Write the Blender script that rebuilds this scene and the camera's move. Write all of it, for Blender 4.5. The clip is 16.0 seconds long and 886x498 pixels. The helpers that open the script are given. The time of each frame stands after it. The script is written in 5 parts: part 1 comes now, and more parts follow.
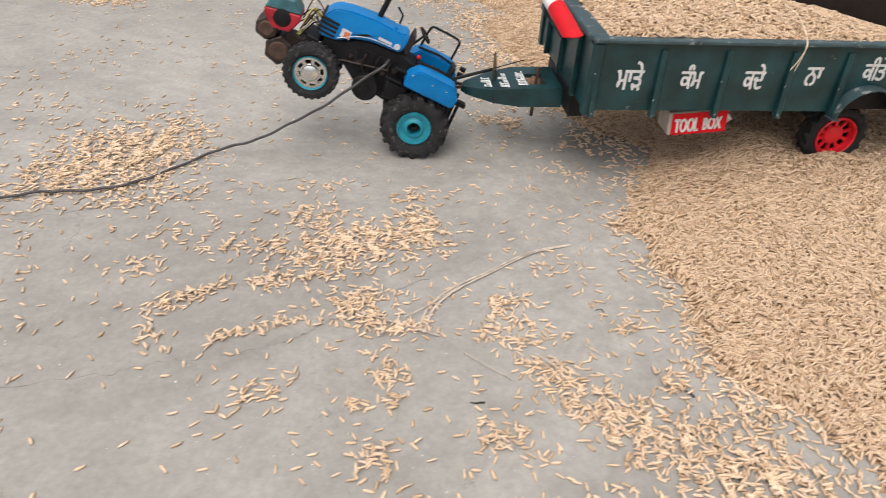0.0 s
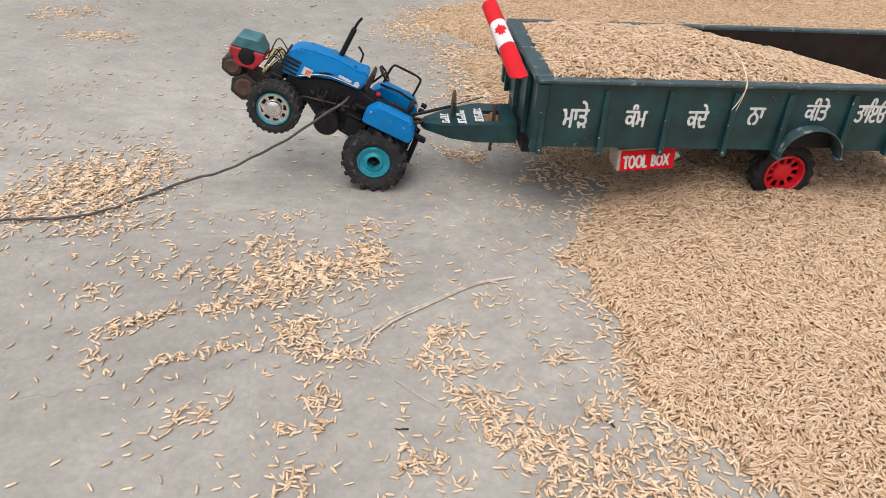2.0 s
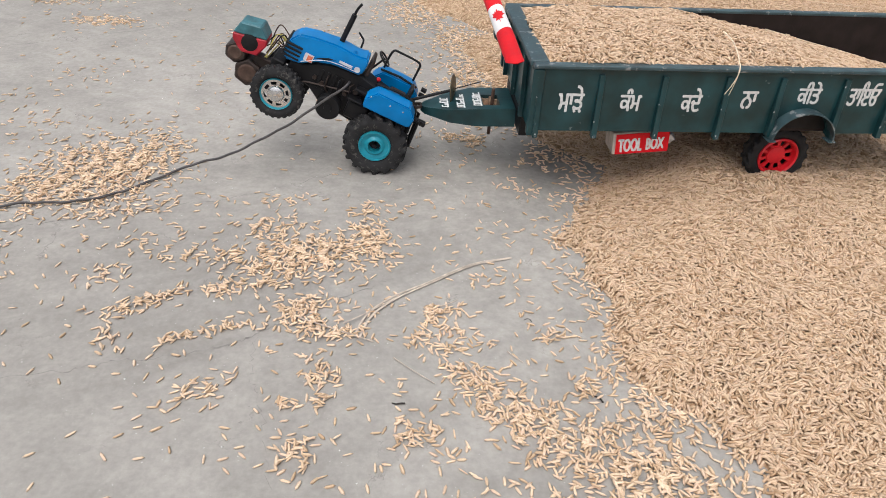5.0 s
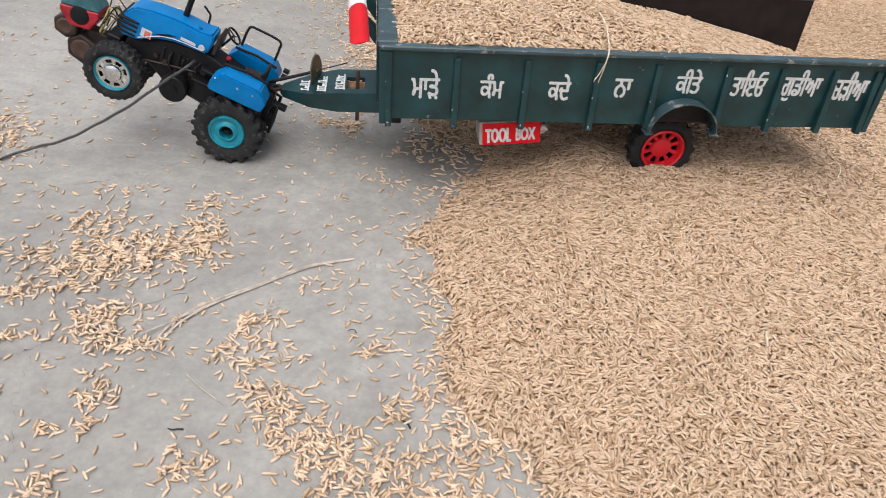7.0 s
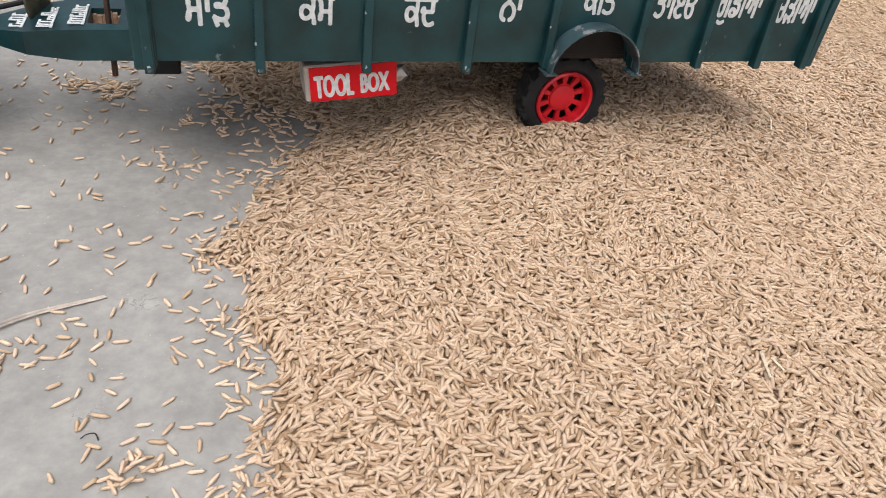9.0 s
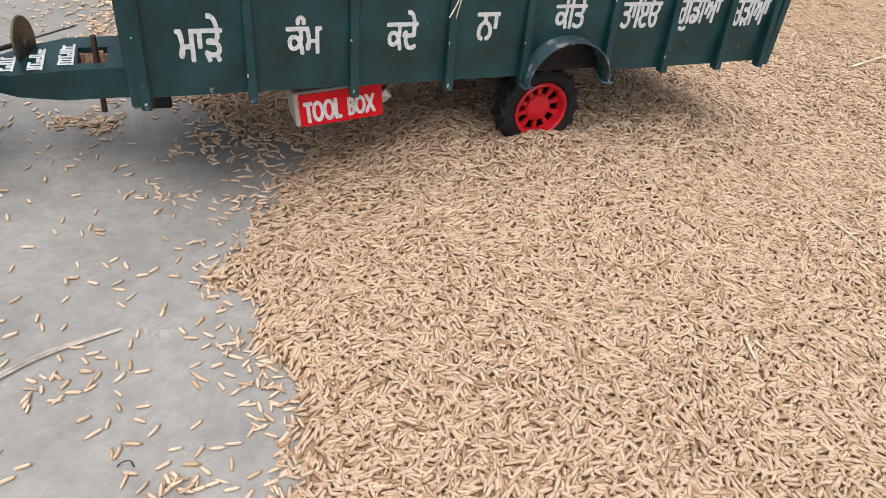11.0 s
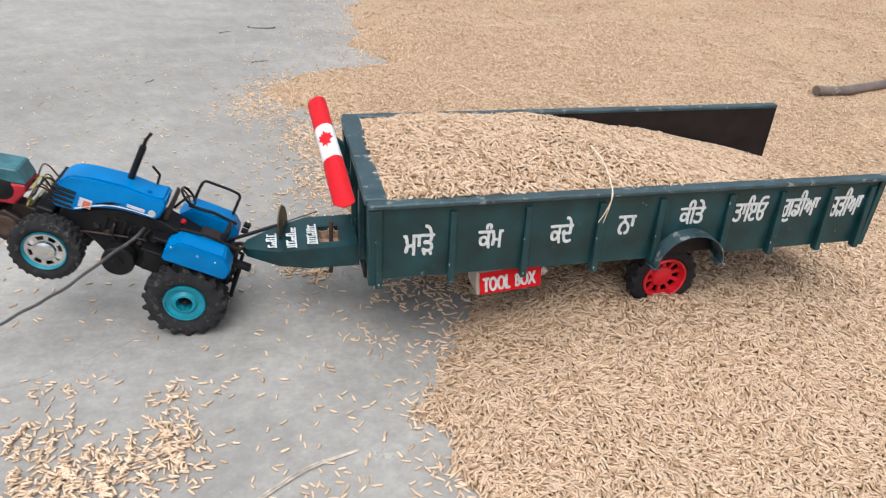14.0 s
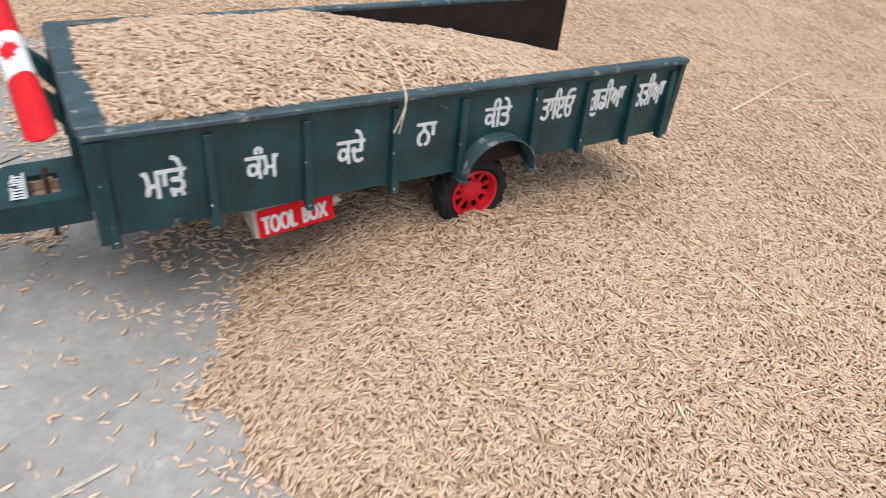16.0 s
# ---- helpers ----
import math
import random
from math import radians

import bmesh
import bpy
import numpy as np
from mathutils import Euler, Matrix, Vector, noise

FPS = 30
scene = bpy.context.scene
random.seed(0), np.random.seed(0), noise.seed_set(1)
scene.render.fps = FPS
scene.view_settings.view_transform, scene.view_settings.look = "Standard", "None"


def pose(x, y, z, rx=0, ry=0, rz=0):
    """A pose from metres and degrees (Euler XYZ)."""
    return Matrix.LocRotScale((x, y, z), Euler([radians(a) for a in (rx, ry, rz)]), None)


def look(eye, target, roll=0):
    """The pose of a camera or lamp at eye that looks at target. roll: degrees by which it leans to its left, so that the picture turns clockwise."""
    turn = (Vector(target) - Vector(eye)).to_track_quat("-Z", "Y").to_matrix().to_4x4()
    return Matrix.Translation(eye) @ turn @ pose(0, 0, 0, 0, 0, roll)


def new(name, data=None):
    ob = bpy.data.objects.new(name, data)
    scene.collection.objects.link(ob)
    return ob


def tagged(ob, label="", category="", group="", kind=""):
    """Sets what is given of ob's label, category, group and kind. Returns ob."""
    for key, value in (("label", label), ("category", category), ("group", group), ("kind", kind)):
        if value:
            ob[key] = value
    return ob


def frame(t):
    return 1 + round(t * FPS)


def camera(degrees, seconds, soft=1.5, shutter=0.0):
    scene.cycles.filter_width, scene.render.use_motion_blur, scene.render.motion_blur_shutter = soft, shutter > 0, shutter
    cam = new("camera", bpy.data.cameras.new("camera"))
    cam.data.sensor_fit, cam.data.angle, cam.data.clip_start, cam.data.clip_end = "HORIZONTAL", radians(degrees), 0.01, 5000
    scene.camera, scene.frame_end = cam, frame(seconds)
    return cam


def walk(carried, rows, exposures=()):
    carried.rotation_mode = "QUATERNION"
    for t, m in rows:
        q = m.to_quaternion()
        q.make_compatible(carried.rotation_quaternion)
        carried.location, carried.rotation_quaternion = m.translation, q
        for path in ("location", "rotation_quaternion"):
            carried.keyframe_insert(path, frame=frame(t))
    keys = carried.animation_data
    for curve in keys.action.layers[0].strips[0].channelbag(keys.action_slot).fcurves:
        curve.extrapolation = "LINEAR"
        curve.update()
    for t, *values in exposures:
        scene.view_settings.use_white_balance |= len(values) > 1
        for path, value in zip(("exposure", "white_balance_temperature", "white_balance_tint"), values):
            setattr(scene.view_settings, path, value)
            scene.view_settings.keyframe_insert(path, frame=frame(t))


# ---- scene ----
cam = camera(65.03, 16.0, soft=0.8, shutter=0.25)
PATH = [
    (0, (-0.3245, -0.6973, 0.4224), (-0.2166, 0.1083, -0.1602), 3.62),
    (0.5, (-0.2511, -0.6954, 0.4318), (-0.1346, 0.1248, -0.1284), 4.35),
    (1, (-0.2558, -0.7076, 0.4457), (-0.1833, 0.1250, -0.1034), 2.89),
    (1.5, (-0.2517, -0.7091, 0.4454), (-0.1307, 0.1207, -0.0995), 3.27),
    (2, (-0.2560, -0.7216, 0.4437), (-0.1674, 0.1079, -0.1076), 3.46),
    (2.5, (-0.2503, -0.7217, 0.4411), (-0.1861, 0.1127, -0.1063), 2.56),
    (3, (-0.2847, -0.7184, 0.4206), (-0.1806, 0.1131, -0.1251), 6.28),
    (3.2, (-0.2859, -0.7213, 0.4198), (-0.1692, 0.1120, -0.1205), 7.14),
    (5.3, (-0.2336, -0.7466, 0.4594), (-0.1590, 0.0675, -0.1167), 2.75),
    (5.5, (-0.2238, -0.7502, 0.4433), (-0.1272, 0.0833, -0.1008), 6.21),
    (6, (-0.1969, -0.7446, 0.4409), (-0.1387, 0.1162, -0.0647), 7.09),
    (6.5, (-0.1667, -0.7250, 0.4285), (-0.0414, 0.1085, -0.1097), 8.10),
    (7, (-0.0863, -0.6806, 0.4428), (0.0087, 0.1154, -0.1550), 4.47),
    (7.5, (-0.0825, -0.6287, 0.4455), (-0.0484, 0.1745, -0.1492), -0.95),
    (8, (-0.0589, -0.4980, 0.3602), (0.1954, 0.2570, -0.2442), 6.69),
    (8.5, (-0.0498, -0.4709, 0.3086), (0.2550, 0.2663, -0.2945), 9.68),
    (9, (-0.0362, -0.4691, 0.3008), (0.2598, 0.2800, -0.2918), 8.61),
    (9.2, (-0.0061, -0.4711, 0.3190), (0.2943, 0.2671, -0.2851), 6.79),
    (11.3, (-0.0695, -0.4783, 0.3165), (0.2815, 0.2658, -0.2519), 6.97),
    (11.5, (-0.0758, -0.4754, 0.3194), (0.2944, 0.2676, -0.2382), 7.83),
    (12, (-0.1176, -0.4620, 0.3264), (0.2740, 0.2527, -0.2532), 6.78),
    (12.5, (-0.1268, -0.4768, 0.3535), (0.2639, 0.2387, -0.2255), 4.66),
    (13, (-0.0650, -0.4967, 0.3926), (0.2263, 0.2549, -0.1993), 1.55),
    (13.5, (-0.1154, -0.5238, 0.4289), (0.1629, 0.2473, -0.1438), 2.91),
    (14, (-0.1567, -0.5499, 0.4705), (0.0597, 0.2841, -0.0371), 3.46),
    (14.5, (-0.2136, -0.5904, 0.4754), (0.0589, 0.2682, 0.0411), 6.24),
    (15, (-0.1990, -0.5759, 0.4632), (0.0894, 0.2411, -0.0360), 5.38),
    (15.5, (-0.1818, -0.5652, 0.4459), (0.1648, 0.2113, -0.0803), 7.71),
    (16, (-0.1017, -0.4583, 0.4009), (0.3550, 0.2280, -0.1650), 6.69),
]
walk(cam, [(t, look(eye, target, roll)) for t, eye, target, roll in PATH],
     exposures=[(0.0, 0.12, 6550, 10), (2.5, 0.11, 6450, 10), (9.0, 0.10, 6200, 10), (12.5, 0.13, 6150, 10), (14.4, 0.27, 6000, 8), (16.0, 0.20, 5950, 10)])

# ---- light: a bright overcast day ----
world = bpy.data.worlds.new("sky")
scene.world = world
world.use_nodes = True
wn, wl = world.node_tree.nodes, world.node_tree.links
sky = wn.new("ShaderNodeTexSky")
sky.sky_type = "NISHITA"
sky.sun_disc = False
sky.sun_elevation = radians(62)
sky.sun_rotation = radians(200)
sky.air_density, sky.dust_density, sky.ozone_density = 0.7, 6.0, 0.6
haze = wn.new("ShaderNodeHueSaturation")
haze.inputs["Saturation"].default_value = 0.4
wl.new(sky.outputs[0], haze.inputs["Color"])
wl.new(haze.outputs[0], wn["Background"].inputs[0])
wn["Background"].inputs[1].default_value = 0.155

sun = new("sun", bpy.data.lights.new("sun", "SUN"))
sun.data.energy, sun.data.angle, sun.data.color = 1.15, radians(55), (1.0, 0.97, 0.93)
sun.matrix_world = look((-0.5, 0.9, 3.0), (0.15, 0.1, 0))


# ---- materials ----
def material(name, rgb, rough=0.6, metal=0.0, vary=0.25, scale=60.0, bump=0.15, bump_scale=300.0, wear=None, wear_at=0.62, wear_scale=45.0, spec=0.5, coat=0.0):
    """Two scales of tone, fine relief and, where asked, worn patches of another colour."""
    m = bpy.data.materials.new(name)
    m.use_nodes = True
    n, l = m.node_tree.nodes, m.node_tree.links
    b = n["Principled BSDF"]
    co = n.new("ShaderNodeTexCoord")
    big = n.new("ShaderNodeTexNoise")
    big.inputs["Scale"].default_value, big.inputs["Detail"].default_value = scale, 6.0
    l.new(co.outputs["Object"], big.inputs["Vector"])
    ramp = n.new("ShaderNodeValToRGB")
    ramp.color_ramp.elements[0].position, ramp.color_ramp.elements[1].position = 0.3, 0.72
    ramp.color_ramp.elements[0].color = (*[c * (1 - vary) for c in rgb], 1)
    ramp.color_ramp.elements[1].color = (*[min(1, c * (1 + vary)) for c in rgb], 1)
    l.new(big.outputs["Fac"], ramp.inputs["Fac"])
    colour = ramp.outputs["Color"]
    if wear:
        worn = n.new("ShaderNodeTexNoise")
        worn.inputs["Scale"].default_value, worn.inputs["Detail"].default_value, worn.inputs["Roughness"].default_value = wear_scale, 8.0, 0.7
        l.new(co.outputs["Object"], worn.inputs["Vector"])
        cut = n.new("ShaderNodeValToRGB")
        cut.color_ramp.elements[0].position, cut.color_ramp.elements[1].position = wear_at, wear_at + 0.05
        l.new(worn.outputs["Fac"], cut.inputs["Fac"])
        mix = n.new("ShaderNodeMix")
        mix.data_type = "RGBA"
        l.new(cut.outputs["Color"], mix.inputs["Factor"])
        l.new(colour, mix.inputs["A"])
        mix.inputs["B"].default_value = (*wear, 1)
        colour = mix.outputs["Result"]
    l.new(colour, b.inputs["Base Color"])
    fine = n.new("ShaderNodeTexNoise")
    fine.inputs["Scale"].default_value, fine.inputs["Detail"].default_value = bump_scale, 4.0
    l.new(co.outputs["Object"], fine.inputs["Vector"])
    bp = n.new("ShaderNodeBump")
    bp.inputs["Strength"].default_value, bp.inputs["Distance"].default_value = bump, 0.001
    l.new(fine.outputs["Fac"], bp.inputs["Height"])
    l.new(bp.outputs["Normal"], b.inputs["Normal"])
    rr = n.new("ShaderNodeMapRange")
    rr.inputs["To Min"].default_value, rr.inputs["To Max"].default_value = max(0.03, rough - 0.12), min(1, rough + 0.12)
    l.new(big.outputs["Fac"], rr.inputs["Value"])
    l.new(rr.outputs["Result"], b.inputs["Roughness"])
    b.inputs["Metallic"].default_value = metal
    b.inputs["Specular IOR Level"].default_value = spec
    b.inputs["Coat Weight"].default_value = coat
    return m


def concrete_material():
    m = bpy.data.materials.new("worn_concrete")
    m.use_nodes = True
    n, l = m.node_tree.nodes, m.node_tree.links
    b = n["Principled BSDF"]
    co = n.new("ShaderNodeTexCoord")
    tones = []
    for scale, detail, rough in ((1.6, 5, 0.55), (14.0, 8, 0.7), (160.0, 4, 0.6), (55.0, 6, 0.65), (420.0, 2, 0.5)):
        t = n.new("ShaderNodeTexNoise")
        t.inputs["Scale"].default_value, t.inputs["Detail"].default_value, t.inputs["Roughness"].default_value = scale, detail, rough
        l.new(co.outputs["Object"], t.inputs["Vector"])
        tones.append(t)
    # trowel sweeps, long and shallow
    mp = n.new("ShaderNodeMapping")
    mp.inputs["Rotation"].default_value = (0, 0, radians(-22))
    mp.inputs["Scale"].default_value = (1.5, 4.2, 1)
    l.new(co.outputs["Object"], mp.inputs["Vector"])
    sweep = n.new("ShaderNodeTexNoise")
    sweep.inputs["Scale"].default_value, sweep.inputs["Detail"].default_value, sweep.inputs["Distortion"].default_value = 2.2, 5.0, 0.8
    l.new(mp.outputs["Vector"], sweep.inputs["Vector"])
    ramp = n.new("ShaderNodeValToRGB")
    e = ramp.color_ramp.elements
    e[0].position, e[0].color = 0.3, (0.278, 0.262, 0.240, 1)
    e[1].position, e[1].color = 0.7, (0.384, 0.366, 0.336, 1)
    l.new(tones[0].outputs["Fac"], ramp.inputs["Fac"])
    colour = ramp.outputs["Color"]
    for src, low, high in ((tones[1], 0.88, 1.09), (tones[2], 0.93, 1.05), (tones[3], 0.93, 1.06), (sweep, 0.955, 1.035)):
        mr = n.new("ShaderNodeMapRange")
        mr.inputs["From Min"].default_value, mr.inputs["From Max"].default_value = 0.36, 0.64
        mr.inputs["To Min"].default_value, mr.inputs["To Max"].default_value = low, high
        l.new(src.outputs["Fac"], mr.inputs["Value"])
        mul = n.new("ShaderNodeVectorMath")
        mul.operation = "SCALE"
        l.new(colour, mul.inputs[0])
        l.new(mr.outputs["Result"], mul.inputs["Scale"])
        colour = mul.outputs["Vector"]
    # hair cracks that come and go
    wander = n.new("ShaderNodeMix")
    wander.data_type = "VECTOR"
    wander.inputs["Factor"].default_value = 0.12
    l.new(co.outputs["Object"], wander.inputs["A"])
    l.new(tones[1].outputs["Color"], wander.inputs["B"])
    web = n.new("ShaderNodeTexVoronoi")
    web.feature = "DISTANCE_TO_EDGE"
    web.inputs["Scale"].default_value = 7.0
    l.new(wander.outputs["Result"], web.inputs["Vector"])
    hair = n.new("ShaderNodeMapRange")
    hair.inputs["From Max"].default_value = 0.011
    hair.inputs["To Min"].default_value, hair.inputs["To Max"].default_value = 0.85, 0.0
    l.new(web.outputs["Distance"], hair.inputs["Value"])
    gate = n.new("ShaderNodeMapRange")
    gate.inputs["From Min"].default_value, gate.inputs["From Max"].default_value = 0.52, 0.60
    l.new(tones[1].outputs["Fac"], gate.inputs["Value"])
    # lime specks
    fleck = n.new("ShaderNodeMapRange")
    fleck.inputs["From Min"].default_value, fleck.inputs["From Max"].default_value = 0.735, 0.77
    l.new(tones[4].outputs["Fac"], fleck.inputs["Value"])
    here = n.new("ShaderNodeMath")
    here.operation = "MULTIPLY"
    l.new(hair.outputs["Result"], here.inputs[0])
    l.new(gate.outputs["Result"], here.inputs[1])
    for fac, tone in ((here.outputs["Value"], (0.175, 0.16, 0.15, 1)), (fleck.outputs["Result"], (0.56, 0.55, 0.53, 1))):
        mix = n.new("ShaderNodeMix")
        mix.data_type = "RGBA"
        l.new(fac, mix.inputs["Factor"])
        l.new(colour, mix.inputs["A"])
        mix.inputs["B"].default_value = tone
        colour = mix.outputs["Result"]
    l.new(colour, b.inputs["Base Color"])
    bp = n.new("ShaderNodeBump")
    bp.inputs["Strength"].default_value, bp.inputs["Distance"].default_value = 0.25, 0.0015
    l.new(tones[2].outputs["Fac"], bp.inputs["Height"])
    l.new(bp.outputs["Normal"], b.inputs["Normal"])
    b.inputs["Roughness"].default_value = 0.8
    b.inputs["Specular IOR Level"].default_value = 0.15
    return m


def grain_material(name, light, dark):
    """Husked grain: each one has its own tone, with fine ridges along it."""
    m = bpy.data.materials.new(name)
    m.use_nodes = True
    n, l = m.node_tree.nodes, m.node_tree.links
    b = n["Principled BSDF"]
    geo = n.new("ShaderNodeNewGeometry")
    ramp = n.new("ShaderNodeValToRGB")
    e = ramp.color_ramp.elements
    e[0].position, e[0].color = 0.0, (*dark, 1)
    e[1].position, e[1].color = 1.0, (*light, 1)
    mid = e.new(0.28)
    mid.color = (*[0.35 * d + 0.65 * c for d, c in zip(dark, light)], 1)
    pink = e.new(0.45)
    pink.color = (light[0] * 0.95, light[1] * 0.94, light[2] * 1.0, 1)
    pale = e.new(0.8)
    pale.color = (light[0] * 1.04, light[1] * 1.07, light[2] * 1.12, 1)
    l.new(geo.outputs["Random Per Island"], ramp.inputs["Fac"])
    co = n.new("ShaderNodeTexCoord")
    t = n.new("ShaderNodeTexNoise")
    t.inputs["Scale"].default_value, t.inputs["Detail"].default_value = 900.0, 3.0
    l.new(co.outputs["Object"], t.inputs["Vector"])
    mr = n.new("ShaderNodeMapRange")
    mr.inputs["To Min"].default_value, mr.inputs["To Max"].default_value = 0.84, 1.14
    l.new(t.outputs["Fac"], mr.inputs["Value"])
    mul = n.new("ShaderNodeVectorMath")
    mul.operation = "SCALE"
    l.new(ramp.outputs["Color"], mul.inputs[0])
    l.new(mr.outputs["Result"], mul.inputs["Scale"])
    l.new(mul.outputs["Vector"], b.inputs["Base Color"])
    bp = n.new("ShaderNodeBump")
    bp.inputs["Strength"].default_value, bp.inputs["Distance"].default_value = 0.3, 0.0004
    l.new(t.outputs["Fac"], bp.inputs["Height"])
    l.new(bp.outputs["Normal"], b.inputs["Normal"])
    b.inputs["Roughness"].default_value = 0.6
    b.inputs["Specular IOR Level"].default_value = 0.3
    return m


def heap_material():
    """The body of the heap between and beyond the single grains: tan husks, the shade in their gaps painted dark brown.
    """
    m = bpy.data.materials.new("packed_paddy")
    m.use_nodes = True
    n, l = m.node_tree.nodes, m.node_tree.links
    b = n["Principled BSDF"]
    co = n.new("ShaderNodeTexCoord")
    warp = n.new("ShaderNodeTexNoise")
    warp.inputs["Scale"].default_value = 60.0
    l.new(co.outputs["Object"], warp.inputs["Vector"])
    mixv = n.new("ShaderNodeMix")
    mixv.data_type = "VECTOR"
    mixv.inputs["Factor"].default_value = 0.03
    l.new(co.outputs["Object"], mixv.inputs["A"])
    l.new(warp.outputs["Color"], mixv.inputs["B"])
    mp = n.new("ShaderNodeMapping")
    mp.inputs["Scale"].default_value = (120, 260, 120)
    l.new(mixv.outputs["Result"], mp.inputs["Vector"])
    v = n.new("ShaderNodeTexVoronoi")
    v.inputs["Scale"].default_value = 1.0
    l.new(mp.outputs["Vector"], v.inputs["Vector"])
    # the dark end of the ramp is painted shade between husks
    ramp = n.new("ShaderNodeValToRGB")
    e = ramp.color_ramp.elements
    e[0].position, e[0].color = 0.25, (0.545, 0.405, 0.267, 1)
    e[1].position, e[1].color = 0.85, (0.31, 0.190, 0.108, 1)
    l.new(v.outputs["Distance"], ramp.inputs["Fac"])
    big = n.new("ShaderNodeTexNoise")
    big.inputs["Scale"].default_value, big.inputs["Detail"].default_value = 6.0, 6.0
    l.new(co.outputs["Object"], big.inputs["Vector"])
    mr = n.new("ShaderNodeMapRange")
    mr.inputs["To Min"].default_value, mr.inputs["To Max"].default_value = 0.75, 1.25
    l.new(big.outputs["Fac"], mr.inputs["Value"])
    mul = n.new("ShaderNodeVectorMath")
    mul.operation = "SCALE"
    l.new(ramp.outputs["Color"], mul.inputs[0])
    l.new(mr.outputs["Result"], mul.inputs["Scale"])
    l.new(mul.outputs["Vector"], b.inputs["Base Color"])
    bp = n.new("ShaderNodeBump")
    bp.invert = True
    bp.inputs["Strength"].default_value, bp.inputs["Distance"].default_value = 0.7, 0.002
    l.new(v.outputs["Distance"], bp.inputs["Height"])
    l.new(bp.outputs["Normal"], b.inputs["Normal"])
    b.inputs["Roughness"].default_value = 0.75
    b.inputs["Specular IOR Level"].default_value = 0.2
    return m


CONCRETE = concrete_material()
GRAIN = grain_material("paddy_husk", (0.622, 0.450, 0.297), (0.385, 0.247, 0.140))
# lighter husk tone for the grains on the bare floor
PALE_HUSK = grain_material("pale_husk", (0.78, 0.585, 0.400), (0.54, 0.375, 0.235))
PACKED = heap_material()
GREEN = material("dark_green_gloss_paint", (0.008, 0.043, 0.048), 0.36, vary=0.42, spec=0.5, scale=35, bump=0.25, bump_scale=120, wear=(0.16, 0.20, 0.20), wear_at=0.665, wear_scale=85)
RAIL = material("scuffed_rail_paint", (0.038, 0.072, 0.082), 0.42, vary=0.35, scale=50, bump=0.3, bump_scale=160, wear=(0.24, 0.25, 0.25), wear_at=0.57, wear_scale=70)
PLY = material("dark_brown_board", (0.018, 0.013, 0.012), 0.6, spec=0.2, vary=0.4, scale=40, bump=0.3, wear=(0.06, 0.045, 0.04), wear_at=0.68)
WHITE = material("brushed_white_paint", (0.64, 0.65, 0.64), 0.6, vary=0.2, scale=200, bump=0.3)
RED = material("red_gloss_card", (0.62, 0.005, 0.012), 0.5, vary=0.15, scale=60, bump=0.12, spec=0.25)
RED_PLASTIC = material("red_plastic", (0.62, 0.012, 0.022), 0.42, vary=0.2, scale=50, bump=0.1)
NUT_RED = material("worn_red_enamel", (0.36, 0.010, 0.022), 0.5, vary=0.35, scale=90, bump=0.25, wear=(0.07, 0.04, 0.035), wear_at=0.64, wear_scale=110)
NUT_TEAL = material("worn_teal_enamel", (0.045, 0.15, 0.175), 0.5, vary=0.3, scale=90, bump=0.25, wear=(0.12, 0.13, 0.13), wear_at=0.66, wear_scale=110)
FLAG_WHITE = material("white_card", (0.78, 0.77, 0.76), 0.5, vary=0.08, scale=80, bump=0.1)
RUBBER = material("dusty_black_rubber", (0.024, 0.024, 0.025), 0.8, spec=0.25, vary=0.4, scale=70, bump=0.35, wear=(0.075, 0.071, 0.065), wear_at=0.57, wear_scale=170)
DARK_RUBBER = material("black_rubber", (0.016, 0.016, 0.017), 0.7, spec=0.3, vary=0.4, scale=70, bump=0.3, wear=(0.06, 0.056, 0.05), wear_at=0.68, wear_scale=90)
TEAL = material("teal_plastic", (0.012, 0.25, 0.33), 0.45, vary=0.2, scale=80, bump=0.1)
BLUE = material("bright_blue_plastic", (0.0008, 0.172, 0.455), 0.36, vary=0.15, scale=40, bump=0.06, spec=0.25)
BLACK = material("black_plastic", (0.009, 0.009, 0.010), 0.5, spec=0.25, vary=0.4, scale=80, bump=0.2)
CHROME = material("chrome", (0.75, 0.75, 0.74), 0.2, metal=1.0, vary=0.1, bump=0.05)
STEEL = material("brown_greasy_steel", (0.048, 0.035, 0.030), 0.5, metal=0.5, vary=0.4, scale=90, bump=0.3)
RUST = material("rusty_iron", (0.085, 0.05, 0.036), 0.7, metal=0.2, vary=0.4, scale=120, bump=0.4)
RAW = material("raw_wood", (0.42, 0.28, 0.19), 0.8, vary=0.4, scale=200, bump=0.4)
CHIP = material("bare_primer", (0.42, 0.45, 0.45), 0.7, vary=0.3, scale=300)
BRASS = material("dull_brass", (0.12, 0.10, 0.065), 0.45, metal=0.6, vary=0.3, scale=150, bump=0.2)
CARD = material("grey_cardboard", (0.45, 0.40, 0.35), 0.8, vary=0.2, scale=100, bump=0.2)
FOIL = material("torn_foil", (0.55, 0.55, 0.56), 0.4, metal=0.6, vary=0.3, scale=150, bump=0.5)
OLD_STRAW = material("trodden_grey_straw", (0.50, 0.42, 0.35), 0.75, vary=0.3, scale=120, bump=0.3)
GRIT = material("white_grit", (0.75, 0.74, 0.72), 0.7)
STRAW = material("dry_straw", (0.72, 0.60, 0.44), 0.65, vary=0.3, scale=120, bump=0.3)
CABLE = material("grey_cable_sheath", (0.065, 0.060, 0.060), 0.55, vary=0.3, scale=120, bump=0.2)
